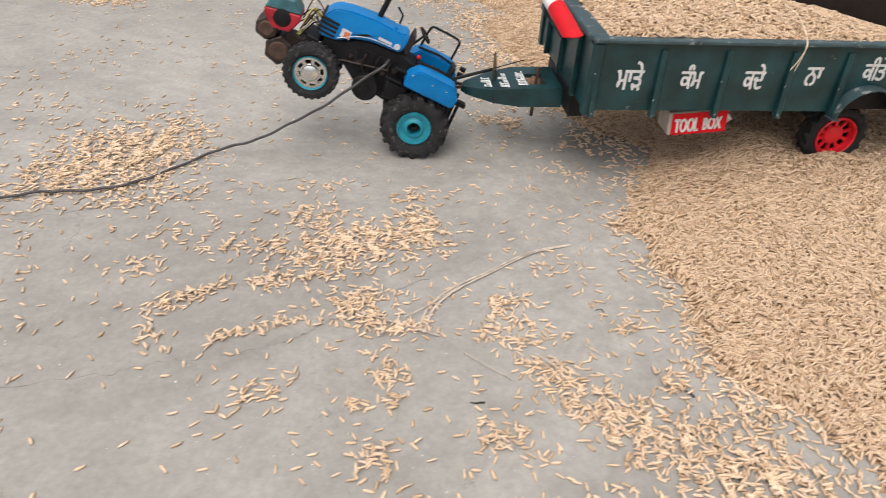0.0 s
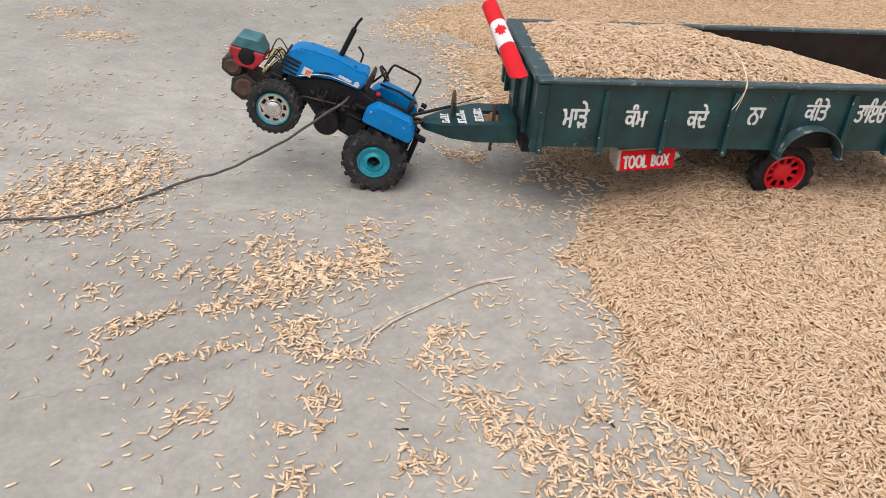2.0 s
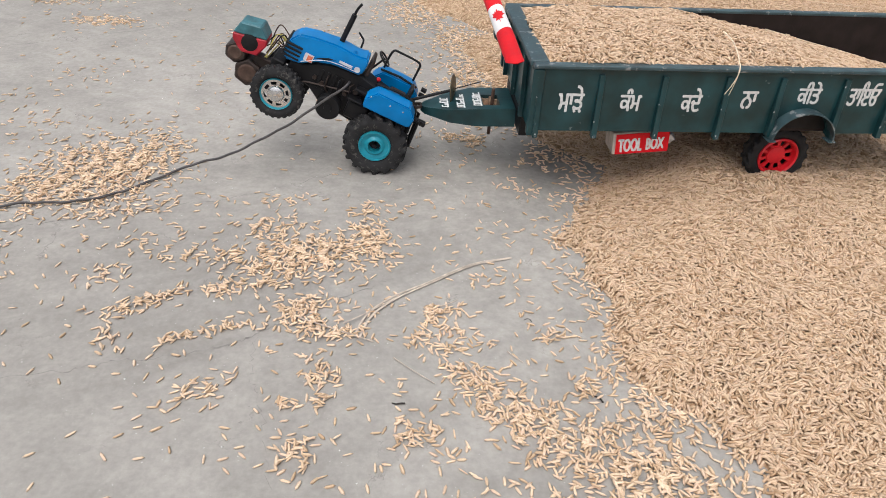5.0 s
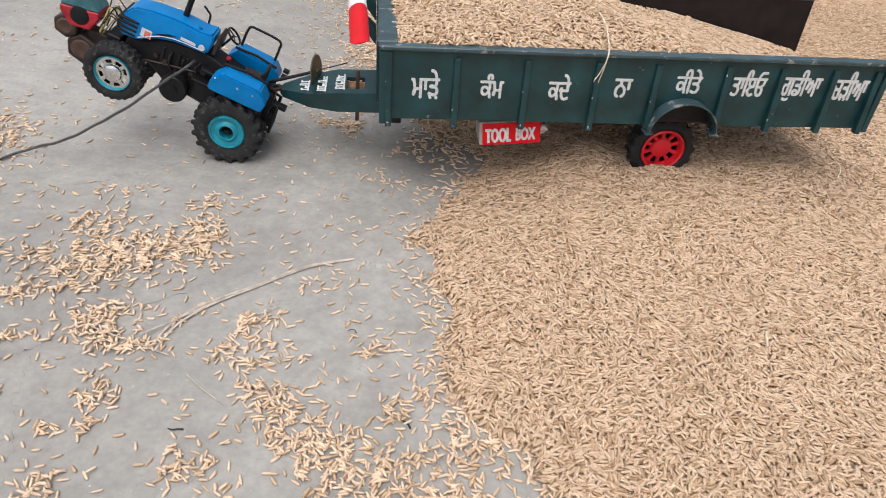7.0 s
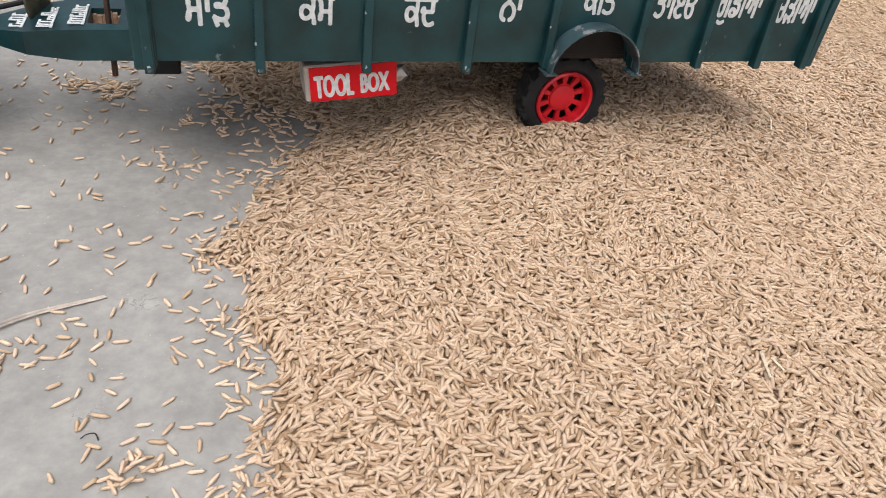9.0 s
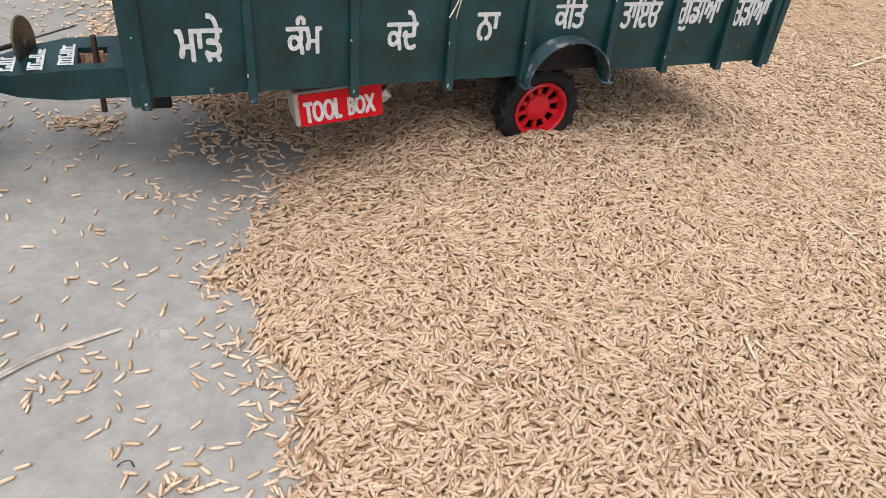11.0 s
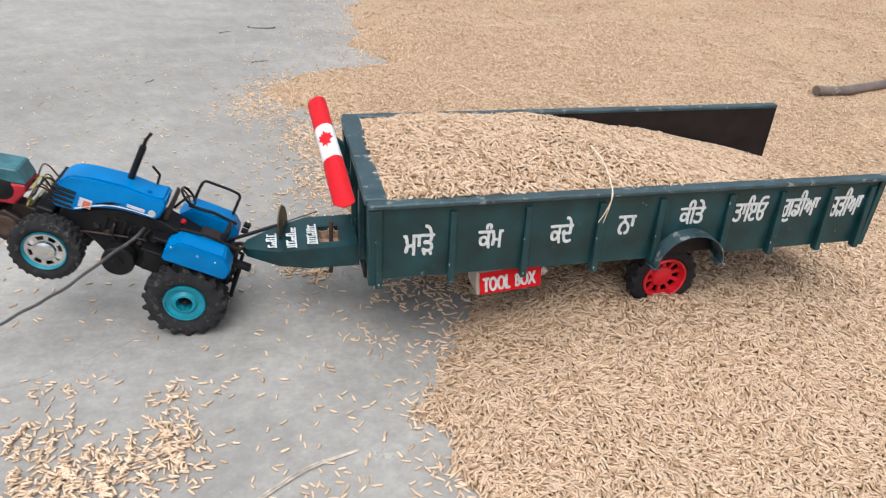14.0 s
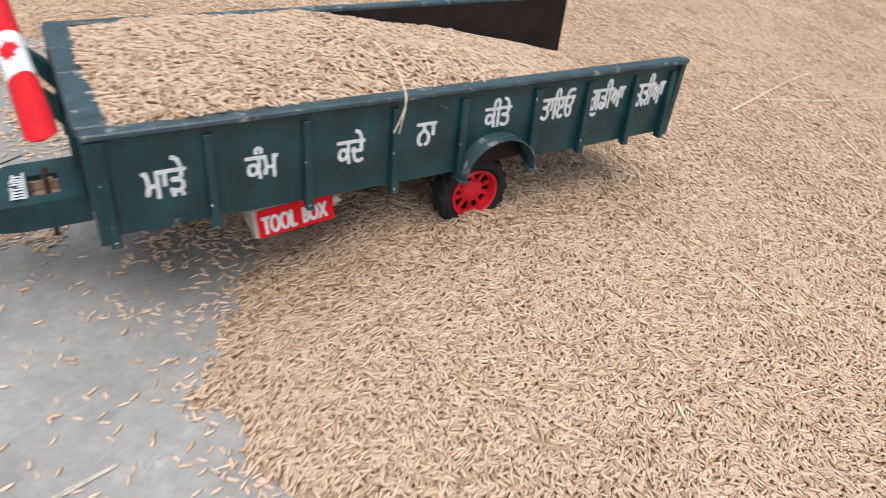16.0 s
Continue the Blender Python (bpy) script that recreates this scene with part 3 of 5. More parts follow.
def build_scattered_grains():
    """Patches and single grains on the bare concrete: x, y, two half-widths, turn in degrees, how many."""
    rng = np.random.RandomState(8)
    patches = [(-0.337, -0.105, 0.075, 0.042, 12, 640), (-0.385, -0.050, 0.045, 0.022, 0, 90), (-0.40, -0.160, 0.05, 0.014, 5, 80), (-0.45, -0.103, 0.045, 0.02, 0, 45), (-0.272, -0.060, 0.022, 0.04, 20, 100), (-0.258, -0.095, 0.02, 0.025, 0, 60),
               (-0.62, 0.095, 0.08, 0.075, 10, 1000), (-0.66, 0.03, 0.10, 0.05, 10, 420), (-0.57, 0.0, 0.07, 0.04, 0, 110), (-0.56, 0.16, 0.05, 0.05, 0, 90), (-0.494, -0.185, 0.04, 0.011, 30, 80), (-0.44, -0.235, 0.022, 0.008, 15, 26), (-0.40, -0.225, 0.03, 0.007, 12, 26),
               (-0.318, -0.188, 0.045, 0.014, 5, 60), (-0.31, -0.225, 0.042, 0.018, -18, 125), (-0.345, -0.205, 0.02, 0.015, 0, 30), (-0.195, -0.210, 0.020, 0.026, -10, 75), (-0.205, -0.250, 0.036, 0.014, -20, 60), (-0.165, -0.245, 0.03, 0.01, -30, 20),
               (-0.309, -0.285, 0.018, 0.02, 0, 50), (-0.322, -0.322, 0.03, 0.009, 10, 34), (-0.173, -0.295, 0.03, 0.014, -35, 75), (-0.147, -0.333, 0.045, 0.024, -30, 150), (-0.10, -0.370, 0.05, 0.03, -15, 210), (-0.05, -0.40, 0.06, 0.035, 0, 300), (-0.01, -0.345, 0.045, 0.025, 20, 150), (-0.06, -0.305, 0.035, 0.014, 30, 70), (-0.225, -0.358, 0.026, 0.02, 0, 55),
               (-0.323, -0.375, 0.018, 0.024, -30, 45), (-0.416, -0.303, 0.032, 0.016, 20, 42), (-0.54, -0.140, 0.03, 0.02, 0, 30), (-0.513, -0.235, 0.012, 0.03, 20, 26), (-0.086, -0.240, 0.02, 0.012, 0, 26), (-0.51, -0.093, 0.045, 0.02, 0, 26), (-0.259, -0.005, 0.03, 0.022, 0, 40), (-0.385, 0.014, 0.05, 0.02, 10, 34),
               (-0.935, 0.858, 0.07, 0.05, 0, 150), (-0.805, 0.705, 0.08, 0.032, -10, 150), (-0.12, 0.90, 0.09, 0.11, -10, 700), (-0.10, 0.62, 0.06, 0.10, 0, 460), (-0.09, 0.45, 0.06, 0.08, 0, 420), (-0.19, 0.80, 0.07, 0.10, 10, 350), (-0.09, 0.30, 0.06, 0.06, 0, 200),
               (-0.122, 0.185, 0.016, 0.022, 10, 62), (-0.155, 0.20, 0.016, 0.02, 0, 24), (-0.02, 0.135, 0.045, 0.03, 20, 75), (0.0, 0.10, 0.04, 0.03, 0, 40), (-0.07, 0.052, 0.03, 0.03, 0, 20), (-0.14, -0.155, 0.03, 0.02, 0, 22), (0.0, -0.44, 0.08, 0.05, 0, 260), (-0.15, -0.45, 0.08, 0.04, 20, 130)]
    xy = []
    for cx, cy, a, b, turn, n in patches:
        r = np.sqrt(-np.log(rng.uniform(0.02, 1, n))) * 0.78
        th = rng.uniform(0, 2 * np.pi, n)
        u, v = a * r * np.cos(th), b * r * np.sin(th)
        c, s = np.cos(np.radians(turn)), np.sin(np.radians(turn))
        xy.append(np.stack([cx + c * u - s * v + 0.1 * a * soft_noise(u, v, 4, 200), cy + s * u + c * v], 1))
    for x0, x1, y0, y1, n in ((-0.75, 0.05, -0.50, 0.05, 1050), (-0.85, 0.05, 0.05, 0.50, 800), (-1.3, 0.0, 0.5, 1.2, 700), (-0.25, 0.0, -0.45, -0.2, 120)):
        lone = np.stack([rng.uniform(x0, x1, n), rng.uniform(y0, y1, n)], 1)
        xy.append(lone[rng.uniform(0, 1, n) < 0.35 + 0.65 * (soft_noise(lone[:, 0], lone[:, 1], 9, 14) > -0.1)])
    edge_y = rng.uniform(-0.6, 0.3, 340)
    off = rng.exponential(0.012, 340)
    xy.append(np.stack([np.interp(edge_y, EDGE_Y, EDGE_X) - off, edge_y], 1))
    edge_y = rng.uniform(0.3, 2.3, 1500)
    off = rng.exponential(0.07, 1500)
    xy.append(np.stack([np.interp(edge_y, EDGE_Y, EDGE_X) - off + 0.06, edge_y + rng.normal(0, 0.03, 1500)], 1))
    xy = np.concatenate(xy)
    xy = xy[inside(xy[:, 0], xy[:, 1]) < 0.004]
    # grains pile up a little where they lie close
    cell = {}
    z = np.empty(len(xy))
    for i, (x, y) in enumerate(xy):
        key = (int(x // 0.006), int(y // 0.006))
        cell[key] = cell.get(key, 0) + 1
        z[i] = 0.0012 + 0.0014 * min(cell[key] - 1, 2)
    grains("scattered_grains", np.column_stack([xy, z]), np.zeros((len(xy), 2)), rng, "single paddy grains strewn over bare concrete", tilt=0.05, size=0.0098, mat=PALE_HUSK, girth=0.0027)


build_scattered_grains()


def build_grit():
    """Tiny pale specks on the floor."""
    rng = random.Random(77)
    bm = bmesh.new()
    for k in range(420):
        x, y, r = rng.uniform(-0.85, 0.0), rng.uniform(-0.5, 0.6), rng.uniform(0.0003, 0.0008)
        if k % 12 == 0:
            r *= 1.8
        top = [bm.verts.new((x + r * math.cos(a) * rng.uniform(0.6, 1.2), y + r * math.sin(a) * rng.uniform(0.6, 1.2), 0.0002)) for a in (0, 1.57, 3.14, 4.71)]
        peak = bm.verts.new((x, y, 0.0002 + r * 0.7))
        for i in range(4):
            bm.faces.new((top[i], top[(i + 1) % 4], peak))
    tagged(part("grit", bm, GRIT), "tiny white grit specks on the concrete", "grit", kind="stuff")


build_grit()


# ---- the toy trailer ----
X0, X1, X1_FAR, WIDE, ZB, ZT = -0.081, 0.470, 0.498, 0.238, 0.102, 0.186
WHEEL_X, WHEEL_Z, ARCH = 0.2495, 0.0610, 0.0375


def thing(name, label, category, at=None, group=""):
    ob = new(name)
    ob.empty_display_size = 0.02
    if at is not None:
        ob.matrix_world = at
    return tagged(ob, label, category, group)


def arch_outline(x_end, notch=True):
    """A side panel from the side, with the opening over the wheel."""
    pts = [(X0, ZB + 0.002)]
    if notch:
        for k in range(13):
            a = math.pi - math.pi * k / 12
            pts.append((WHEEL_X + (ARCH - 0.002) * math.cos(a), ZB + 0.002 + (ARCH - 0.005) * math.sin(a)))
    return pts + [(x_end, ZB + 0.004), (x_end, ZT - 0.004), (X0, ZT - 0.004)]


def tyre_mesh(radius, width, inner, lugs, mat, lug_high=0.0035, slant=0.55, share=0.46):
    """A moulded tyre in one skin: bars stand out of the tread, slanting in from both shoulders."""
    h, r = width / 2, radius - lug_high
    side = [(inner, -0.72, 0), (inner + 0.3 * (r - inner), -1.0, 0), (r - 0.005, -1.02, 0.0), (r - 0.004, -1.0, 0.35), (r - 0.0006, -0.86, 1)]
    tread = [(r, v, 1) for v in (-0.62, -0.40, -0.20, -0.06)]
    profile = side + tread + [(r, 0.0, 0.0)] + [(a, -v, w) for a, v, w in reversed(side + tread)]
    steps = lugs * 12
    bm = bmesh.new()
    rings = []
    for k in range(steps):
        ring = []
        for a, v, w in profile:
            p = (k / 12 + (0.5 if v > 0 else 0.0) + slant * (1 - min(1, abs(v)))) % 1.0
            rise = min(1.0, max(0.0, min(p, share - p) * 12 + 0.5))
            rr = a + lug_high * w * rise
            th = 2 * math.pi * k / steps
            ring.append(bm.verts.new((rr * math.cos(th), h * v, rr * math.sin(th))))
        rings.append(ring)
    m = len(profile)
    for p, q in zip(rings, rings[1:] + rings[:1]):
        for k in range(m):
            bm.faces.new((p[k], p[(k + 1) % m], q[(k + 1) % m], q[k]))
    return mesh_of(bm, mat, True, "tyre")


def disc_with_holes(radius, holes, hole_r, ring, thick, y):
    """A wheel disc with slots between spokes."""
    bm = bmesh.new()
    n = holes * 10
    def circle(r, z):
        return [bm.verts.new((r * math.cos(2 * math.pi * k / n), z, r * math.sin(2 * math.pi * k / n))) for k in range(n)]
    front = [circle(r, y) for r in (radius, ring + hole_r, ring - hole_r, 0.0015)]
    back = [circle(r, y + thick) for r in (radius, ring + hole_r, ring - hole_r, 0.0015)]
    for k in range(n):
        j = (k + 1) % n
        for level in (0, 2):
            for rings, flip in ((front, 1), (back, -1)):
                bm.faces.new([rings[level][k], rings[level][j], rings[level + 1][j], rings[level + 1][k]][::flip])
        solid = k % 10 < 4
        if solid:
            for rings, flip in ((front, 1), (back, -1)):
                bm.faces.new([rings[1][k], rings[1][j], rings[2][j], rings[2][k]][::flip])
            if k % 10 == 0:
                bm.faces.new((front[1][k], front[2][k], back[2][k], back[1][k]))
            if k % 10 == 3:
                bm.faces.new((front[1][j], back[1][j], back[2][j], front[2][j]))
        else:
            bm.faces.new((front[1][k], front[1][j], back[1][j], back[1][k]))
            bm.faces.new((front[2][k], back[2][k], back[2][j], front[2][j]))
        bm.faces.new((front[0][k], back[0][k], back[0][j], front[0][j]))
    return bm


def build_trailer():
    t = thing("toy_trailer", "dark green handmade toy farm trailer loaded with paddy", "toy trailer")
    near = part("side_panel", prism(arch_outline(X1), 0.005, 0.009), GREEN, t)
    far = part("side_panel", prism(arch_outline(X1_FAR), WIDE - 0.009, WIDE - 0.005), PLY, t, "dark brown board side panel")
    for outer, y0, y1, xs, panel in ((0, -0.0035, 0.0052, (-0.0755, -0.0045, 0.0695, 0.1455, 0.2105, 0.2885, 0.3495, 0.4095, 0.4590), near), (1, WIDE - 0.0052, WIDE, (-0.070, 0.10, 0.27, 0.42), far)):
        for x in xs:
            low = ZB - (0.004 if x < 0.2 else 0.0)
            rib = prism([(y0 if not outer else y1, low), (y1 if not outer else y0, low), (y1 if not outer else y0, ZT - 0.012), (y0 + 0.005 if not outer else y1 - 0.002, ZT - 0.012)], x - 0.0032, x + 0.0032, "x", 0.0006)
            part("rib", rib, GREEN, panel)
    # corner posts, the near one broad and chipped
    part("corner_post", box(X0 - 0.004, X0 + 0.010, 0.0005, 0.012, ZB - 0.003, ZT - 0.006, 0.0012), GREEN, t)
    part("corner_post", box(X0 - 0.004, X0 + 0.010, WIDE - 0.012, WIDE - 0.0005, ZB - 0.003, ZT - 0.006, 0.0012), GREEN, t)
    part("rear_post", box(X1 - 0.004, X1 + 0.003, 0.0015, 0.0125, ZB, ZT - 0.005, 0.0008), GREEN, t)
    # top rails
    part("top_rail", box(X0 - 0.004, X1 + 0.003, -0.0012, 0.0108, ZT - 0.0050, ZT, 0.0012), RAIL, t)
    part("top_rail", box(X0 - 0.004, X1_FAR + 0.001, WIDE - 0.0095, WIDE + 0.001, ZT - 0.0050, ZT, 0.0012), RAIL, t)
    part("top_rail", box(X0 - 0.006, X0 + 0.015, 0.0110, WIDE - 0.0097, ZT - 0.006, ZT + 0.001, 0.0012), RAIL, t)
    front = part("front_panel", box(X0 - 0.001, X0 + 0.004, 0.0122, WIDE - 0.0122, ZB, ZT - 0.0065, 0.0006), GREEN, t)
    for y in (0.05, 0.119, 0.188):
        part("rib", box(X0 - 0.007, X0 - 0.0012, y - 0.003, y + 0.003, ZB, ZT - 0.0065, 0.0006), GREEN, front)
    part("floor_board", box(X0 + 0.0042, X1 - 0.006, 0.0092, WIDE - 0.0092, ZB + 0.0035, ZB + 0.007), PLY, t)
    # the undercarriage
    for y in (0.075, WIDE - 0.075):
        part("chassis_beam", box(-0.06, 0.44, y - 0.006, y + 0.006, ZB - 0.012, ZB + 0.0018, 0.001), BLACK, t)
    # black block added below the front board, in place of the shade there
    part("front_shade_block", box(X0 - 0.001, X0 + 0.022, 0.060, WIDE - 0.060, 0.070, ZB - 0.0005, 0.0012), BLACK, t)
    part("axle", tube([(WHEEL_X, 0.04, WHEEL_Z), (WHEEL_X, WIDE - 0.04, WHEEL_Z)], 0.004, 10), STEEL, t)
    part("axle_block", box(WHEEL_X - 0.012, WHEEL_X + 0.012, 0.068, WIDE - 0.068, WHEEL_Z + 0.003, ZB - 0.0122, 0.001), BLACK, t)
    # mudguards: a bent strip with feet
    for y0, y1, panel in ((-0.012, 0.0048, near), (WIDE - 0.0048, WIDE + 0.012, far)):
        bm = bmesh.new()
        rows = []
        for k in range(17):
            a = math.pi - math.pi * k / 16
            c, s = math.cos(a), math.sin(a)
            rows.append([bm.verts.new((WHEEL_X + (ARCH + d) * c, y, ZB - 0.001 + (ARCH - 0.003 + d) * s)) for d, y in ((0, y0), (0, y1), (0.0014, y1), (0.0014, y0))])
        for p, q in zip(rows, rows[1:]):
            for k in range(4):
                bm.faces.new((p[k], p[(k + 1) % 4], q[(k + 1) % 4], q[k]))
        bm.faces.new(rows[0])
        bm.faces.new(rows[-1])
        guard = part("mudguard", bm, RAIL, panel, "bent sheet mudguard with chipped edges", True)
        for sx in (-1, 1):
            part("foot", box(WHEEL_X + sx * ARCH - 0.005, WHEEL_X + sx * ARCH + 0.005, y0, y1 - 0.001 if y0 < 0 else y1, ZB - 0.0028, ZB - 0.0012, 0.0004), RAIL, guard)
    # black blocks close the wheel openings, in place of the shade inside them
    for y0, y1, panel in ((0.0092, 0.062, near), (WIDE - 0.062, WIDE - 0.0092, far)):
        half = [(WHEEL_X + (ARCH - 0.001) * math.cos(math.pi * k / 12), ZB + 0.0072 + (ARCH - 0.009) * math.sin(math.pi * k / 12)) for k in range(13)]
        part("arch_filler", prism(half, y0, y1), BLACK, panel, "black block standing in for the shade in the wheel opening")
    # wheels
    tyre = tyre_mesh(0.0395, 0.025, 0.025, 16, DARK_RUBBER, 0.0024)
    rim = mesh_of(disc_with_holes(0.025, 10, 0.0042, 0.0168, 0.003, -0.0045), RED_PLASTIC, False, "rim")
    lip = mesh_of(lathe([(0.0258, 0.009), (0.0258, -0.0118), (0.0242, -0.0130), (0.0226, -0.0118), (0.0220, -0.006), (0.0212, -0.0042)], 36, cap=False), RED_PLASTIC, True, "rim_ring")
    hub = mesh_of(lathe([(0.0, -0.0068), (0.009, -0.0066), (0.0112, -0.0058), (0.0120, -0.0044), (0.0120, 0.006), (0.0, 0.006)], 24), RED_PLASTIC, True, "hub")
    back = mesh_of(lathe([(0.0, 0.004), (0.0245, 0.004), (0.0245, 0.006), (0.0, 0.006)], 28), BLACK, False, "backing")
    for y, flip in ((0.036, 0), (WIDE - 0.036, 180)):
        w = new("wheel")
        w.parent = t
        w.matrix_local = pose(WHEEL_X, y, WHEEL_Z, 0, 25, flip)
        for nm, me in (("tyre", tyre), ("rim", rim), ("rim_ring", lip), ("hub", hub), ("backing", back)):
            shared(nm, me, w, Matrix())
    # writing on the near side
    for word, x, z, w, h in (("ਮਾੜੇ", -0.0365, 0.1440, 0.029, 0.033), ("ਕੰਮ", 0.034, 0.1440, 0.024, 0.027), ("ਕਦੇ", 0.107, 0.1450, 0.023, 0.029), ("ਨਾ", 0.176, 0.146, 0.018, 0.021),
                             ("ਕੀਤੇ", 0.248, 0.156, 0.027, 0.027), ("ਤਾਇਓ", 0.3160, 0.156, 0.037, 0.030), ("ਗੁਡੀਆ", 0.3760, 0.155, 0.043, 0.036), ("ਚੜੀਆ", 0.4330, 0.156, 0.039, 0.034)):
        part("lettering", lettering(word, w, h, 2), WHITE, near, "white hand-painted word", at=pose(x, 0.0046, z))
    # chipped screws and knots along the bottom edge
    for x in (-0.0755, -0.0045, 0.1455):
        part("screw", lathe([(0.0, -0.0012), (0.0016, -0.0009), (0.0018, 0.0012)], 10), RAIL, near, "", True, pose(x, -0.0036, ZB - 0.001))
    # chipped paint along edges
    rng = random.Random(31)
    spots = [(x + rng.uniform(-0.002, 0.002), ZB - 0.002 + rng.uniform(0, 0.004)) for x in (-0.083, -0.0755, -0.0045, 0.0695, 0.1455)] + [(x - 0.0028, rng.uniform(ZB + 0.01, ZT - 0.02)) for x in (-0.0755, -0.0045, 0.0695, 0.1455, 0.2105, 0.2885, 0.3495)]
    for x, z in spots:
        bm = bmesh.new()
        n, r = 7, rng.uniform(0.0006, 0.0014)
        rim = [bm.verts.new((x + r * rng.uniform(0.4, 1.1) * math.cos(6.283 * k / n), -0.0038 + 0.005 * max(0, z - ZB) / (ZT - 0.012 - ZB), z + 1.6 * r * rng.uniform(0.4, 1.1) * math.sin(6.283 * k / n))) for k in range(n)]
        bm.faces.new(rim)
        part("paint_chip", bm, CHIP, near, "bare chip in the paint")
    # drawbar
    yc = 0.124
    top = [(X0 - 0.002, yc - 0.034), (-0.135, yc - 0.034), (-0.168, yc - 0.028), (-0.200, yc - 0.010), (-0.205, yc), (-0.200, yc + 0.010), (-0.168, yc + 0.030), (-0.135, yc + 0.038), (X0 - 0.002, yc + 0.038)]
    bm = bmesh.new()
    hole = [(-0.124, yc - 0.022), (-0.102, yc - 0.022), (-0.102, yc + 0.012), (-0.124, yc + 0.012)]
    # body: side skirt, a deck round the slot, and the underside
    skirt = [[bm.verts.new((x, y, z)) for x, y in top] for z in (0.0635, 0.086)]
    for v, (x, y) in zip(skirt[0], top):
        v.co.z = 0.0635 + max(0.0, (-0.15 - x)) * 0.12
    for v, (x, y) in zip(skirt[1], top):
        v.co.z = 0.088 - max(0.0, (-0.13 - x)) * 0.13
    for k in range(len(top) - 1):
        bm.faces.new((skirt[0][k], skirt[0][k + 1], skirt[1][k + 1], skirt[1][k]))
    bm.faces.new(skirt[0])
    slot = [bm.verts.new((x, y, 0.088)) for x, y in hole]
    deep = [bm.verts.new((x, y, 0.068)) for x, y in hole]
    s1 = skirt[1]
    bm.faces.new((s1[0], s1[1], slot[0], slot[1]))
    bm.faces.new((s1[1], s1[2], s1[3], s1[4], slot[0]))
    bm.faces.new((s1[4], s1[5], s1[6], s1[7], slot[3], slot[0]))
    bm.faces.new((s1[7], s1[8], slot[2], slot[3]))
    bm.faces.new((s1[8], s1[0], slot[1], slot[2]))
    for k in range(4):
        bm.faces.new((slot[k], slot[(k + 1) % 4], deep[(k + 1) % 4], deep[k]))
    bar = part("drawbar", bm, GREEN, t, "green painted wedge-shaped drawbar with a slot", at=pose(0, 0, 0.005))
    part("slot_floor", box(-0.1239, -0.1021, yc - 0.0219, yc + 0.0119, 0.0700, 0.0745), RAW, bar, "raw brown wood")
    chips = random.Random(9)
    for side_y in (yc - 0.0208, yc + 0.0108):
        bm = bmesh.new()
        for k in range(6):
            x = -0.1225 + 0.0038 * k
            joined(bm, box(x - 0.0018, x + 0.0018, side_y - 0.0009 - chips.uniform(0, 0.001), side_y + 0.0009 + chips.uniform(0, 0.0012), 0.0746, 0.0862 - chips.uniform(0, 0.004), 0.0003))
        part("splinters", bm, RAW, bar, "splintered pale wood edge")
    part("pin", tube([(-0.112, yc - 0.007, 0.040), (-0.110, yc - 0.006, 0.104)], 0.0023, 10), RUST, bar, "rusty iron pin")
    rng = random.Random(4)
    for row, x in enumerate((-0.174, -0.153, -0.131)):
        half = 0.015 if row == 0 else 0.022
        stroke = box(x + 0.0036, x + 0.0054, yc - 0.004 - half, yc - 0.004 + half, 0.0, 0.0005)
        y = yc - 0.004 - half + 0.002
        while y < yc - 0.004 + half - 0.001:
            low = rng.choice((-0.006, -0.004, -0.0055, 0.0))
            joined(stroke, box(x + low, x + 0.0052, y - 0.0012, y + 0.0012, 0.0001, 0.0006, 0.0002))
            if rng.random() < 0.55:
                joined(stroke, box(x + low, x + low + 0.0021, y - 0.0009, y + 0.0042, 0.0002, 0.0007, 0.0002))
            y += rng.uniform(0.0036, 0.0058)
        part("painted_bar", stroke, WHITE, bar, "white painted strokes", at=pose(0, 0, 0.0882 - max(0, (-0.13 - x)) * 0.13 + 0.0004))
    part("hitch_eye", lathe([(0.0045, -0.0015), (0.0045, 0.0015), (0.008, 0.0015), (0.008, -0.0015), (0.0045, -0.0015)], 20, "z", False), STEEL, bar, "", True, pose(-0.2095, yc, 0.077))
    # tool box hung beneath
    tb = part("tool_box", box(0.028, 0.098, 0.018, 0.052, 0.0775, ZB + 0.004, 0.0012), CARD, t, "red and white card tool box")
    tb.matrix_local = Matrix.Translation((0.063, 0.03, 0.0815)) @ Matrix.Rotation(radians(-5), 4, "Y") @ Matrix.Translation((-0.063, -0.03, -0.090))
    part("front_label", box(0.0315, 0.0975, 0.0172, 0.0178, 0.0779, ZB + 0.0025), RED, tb, "red label")
    part("lettering", lettering("TOOL", 0.0285, 0.0170, 3, 0.00025), WHITE, tb, at=pose(0.0495, 0.0168, 0.0895, 0, -1, 0))
    part("lettering", lettering("BOX", 0.0215, 0.0150, 3, 0.00025), WHITE, tb, at=pose(0.0805, 0.0168, 0.0898, 0, -1, 0))
    bm = tube([(0.0985, 0.030, 0.090), (0.103, 0.028, 0.091), (0.106, 0.027, 0.088)], 0.008, 7, 0.5)
    for v in bm.verts:
        v.co += Vector((rng.uniform(-1, 1), rng.uniform(-1, 1), rng.uniform(-1, 1))) * 0.0016
    part("crumpled_end", bm, FOIL, tb, "crumpled foil end")
    # brackets that carry the roll
    for y, low in ((0.112, 0.146), (0.170, 0.154)):
        top = 0.1790 + 0.146 * (y - 0.060)
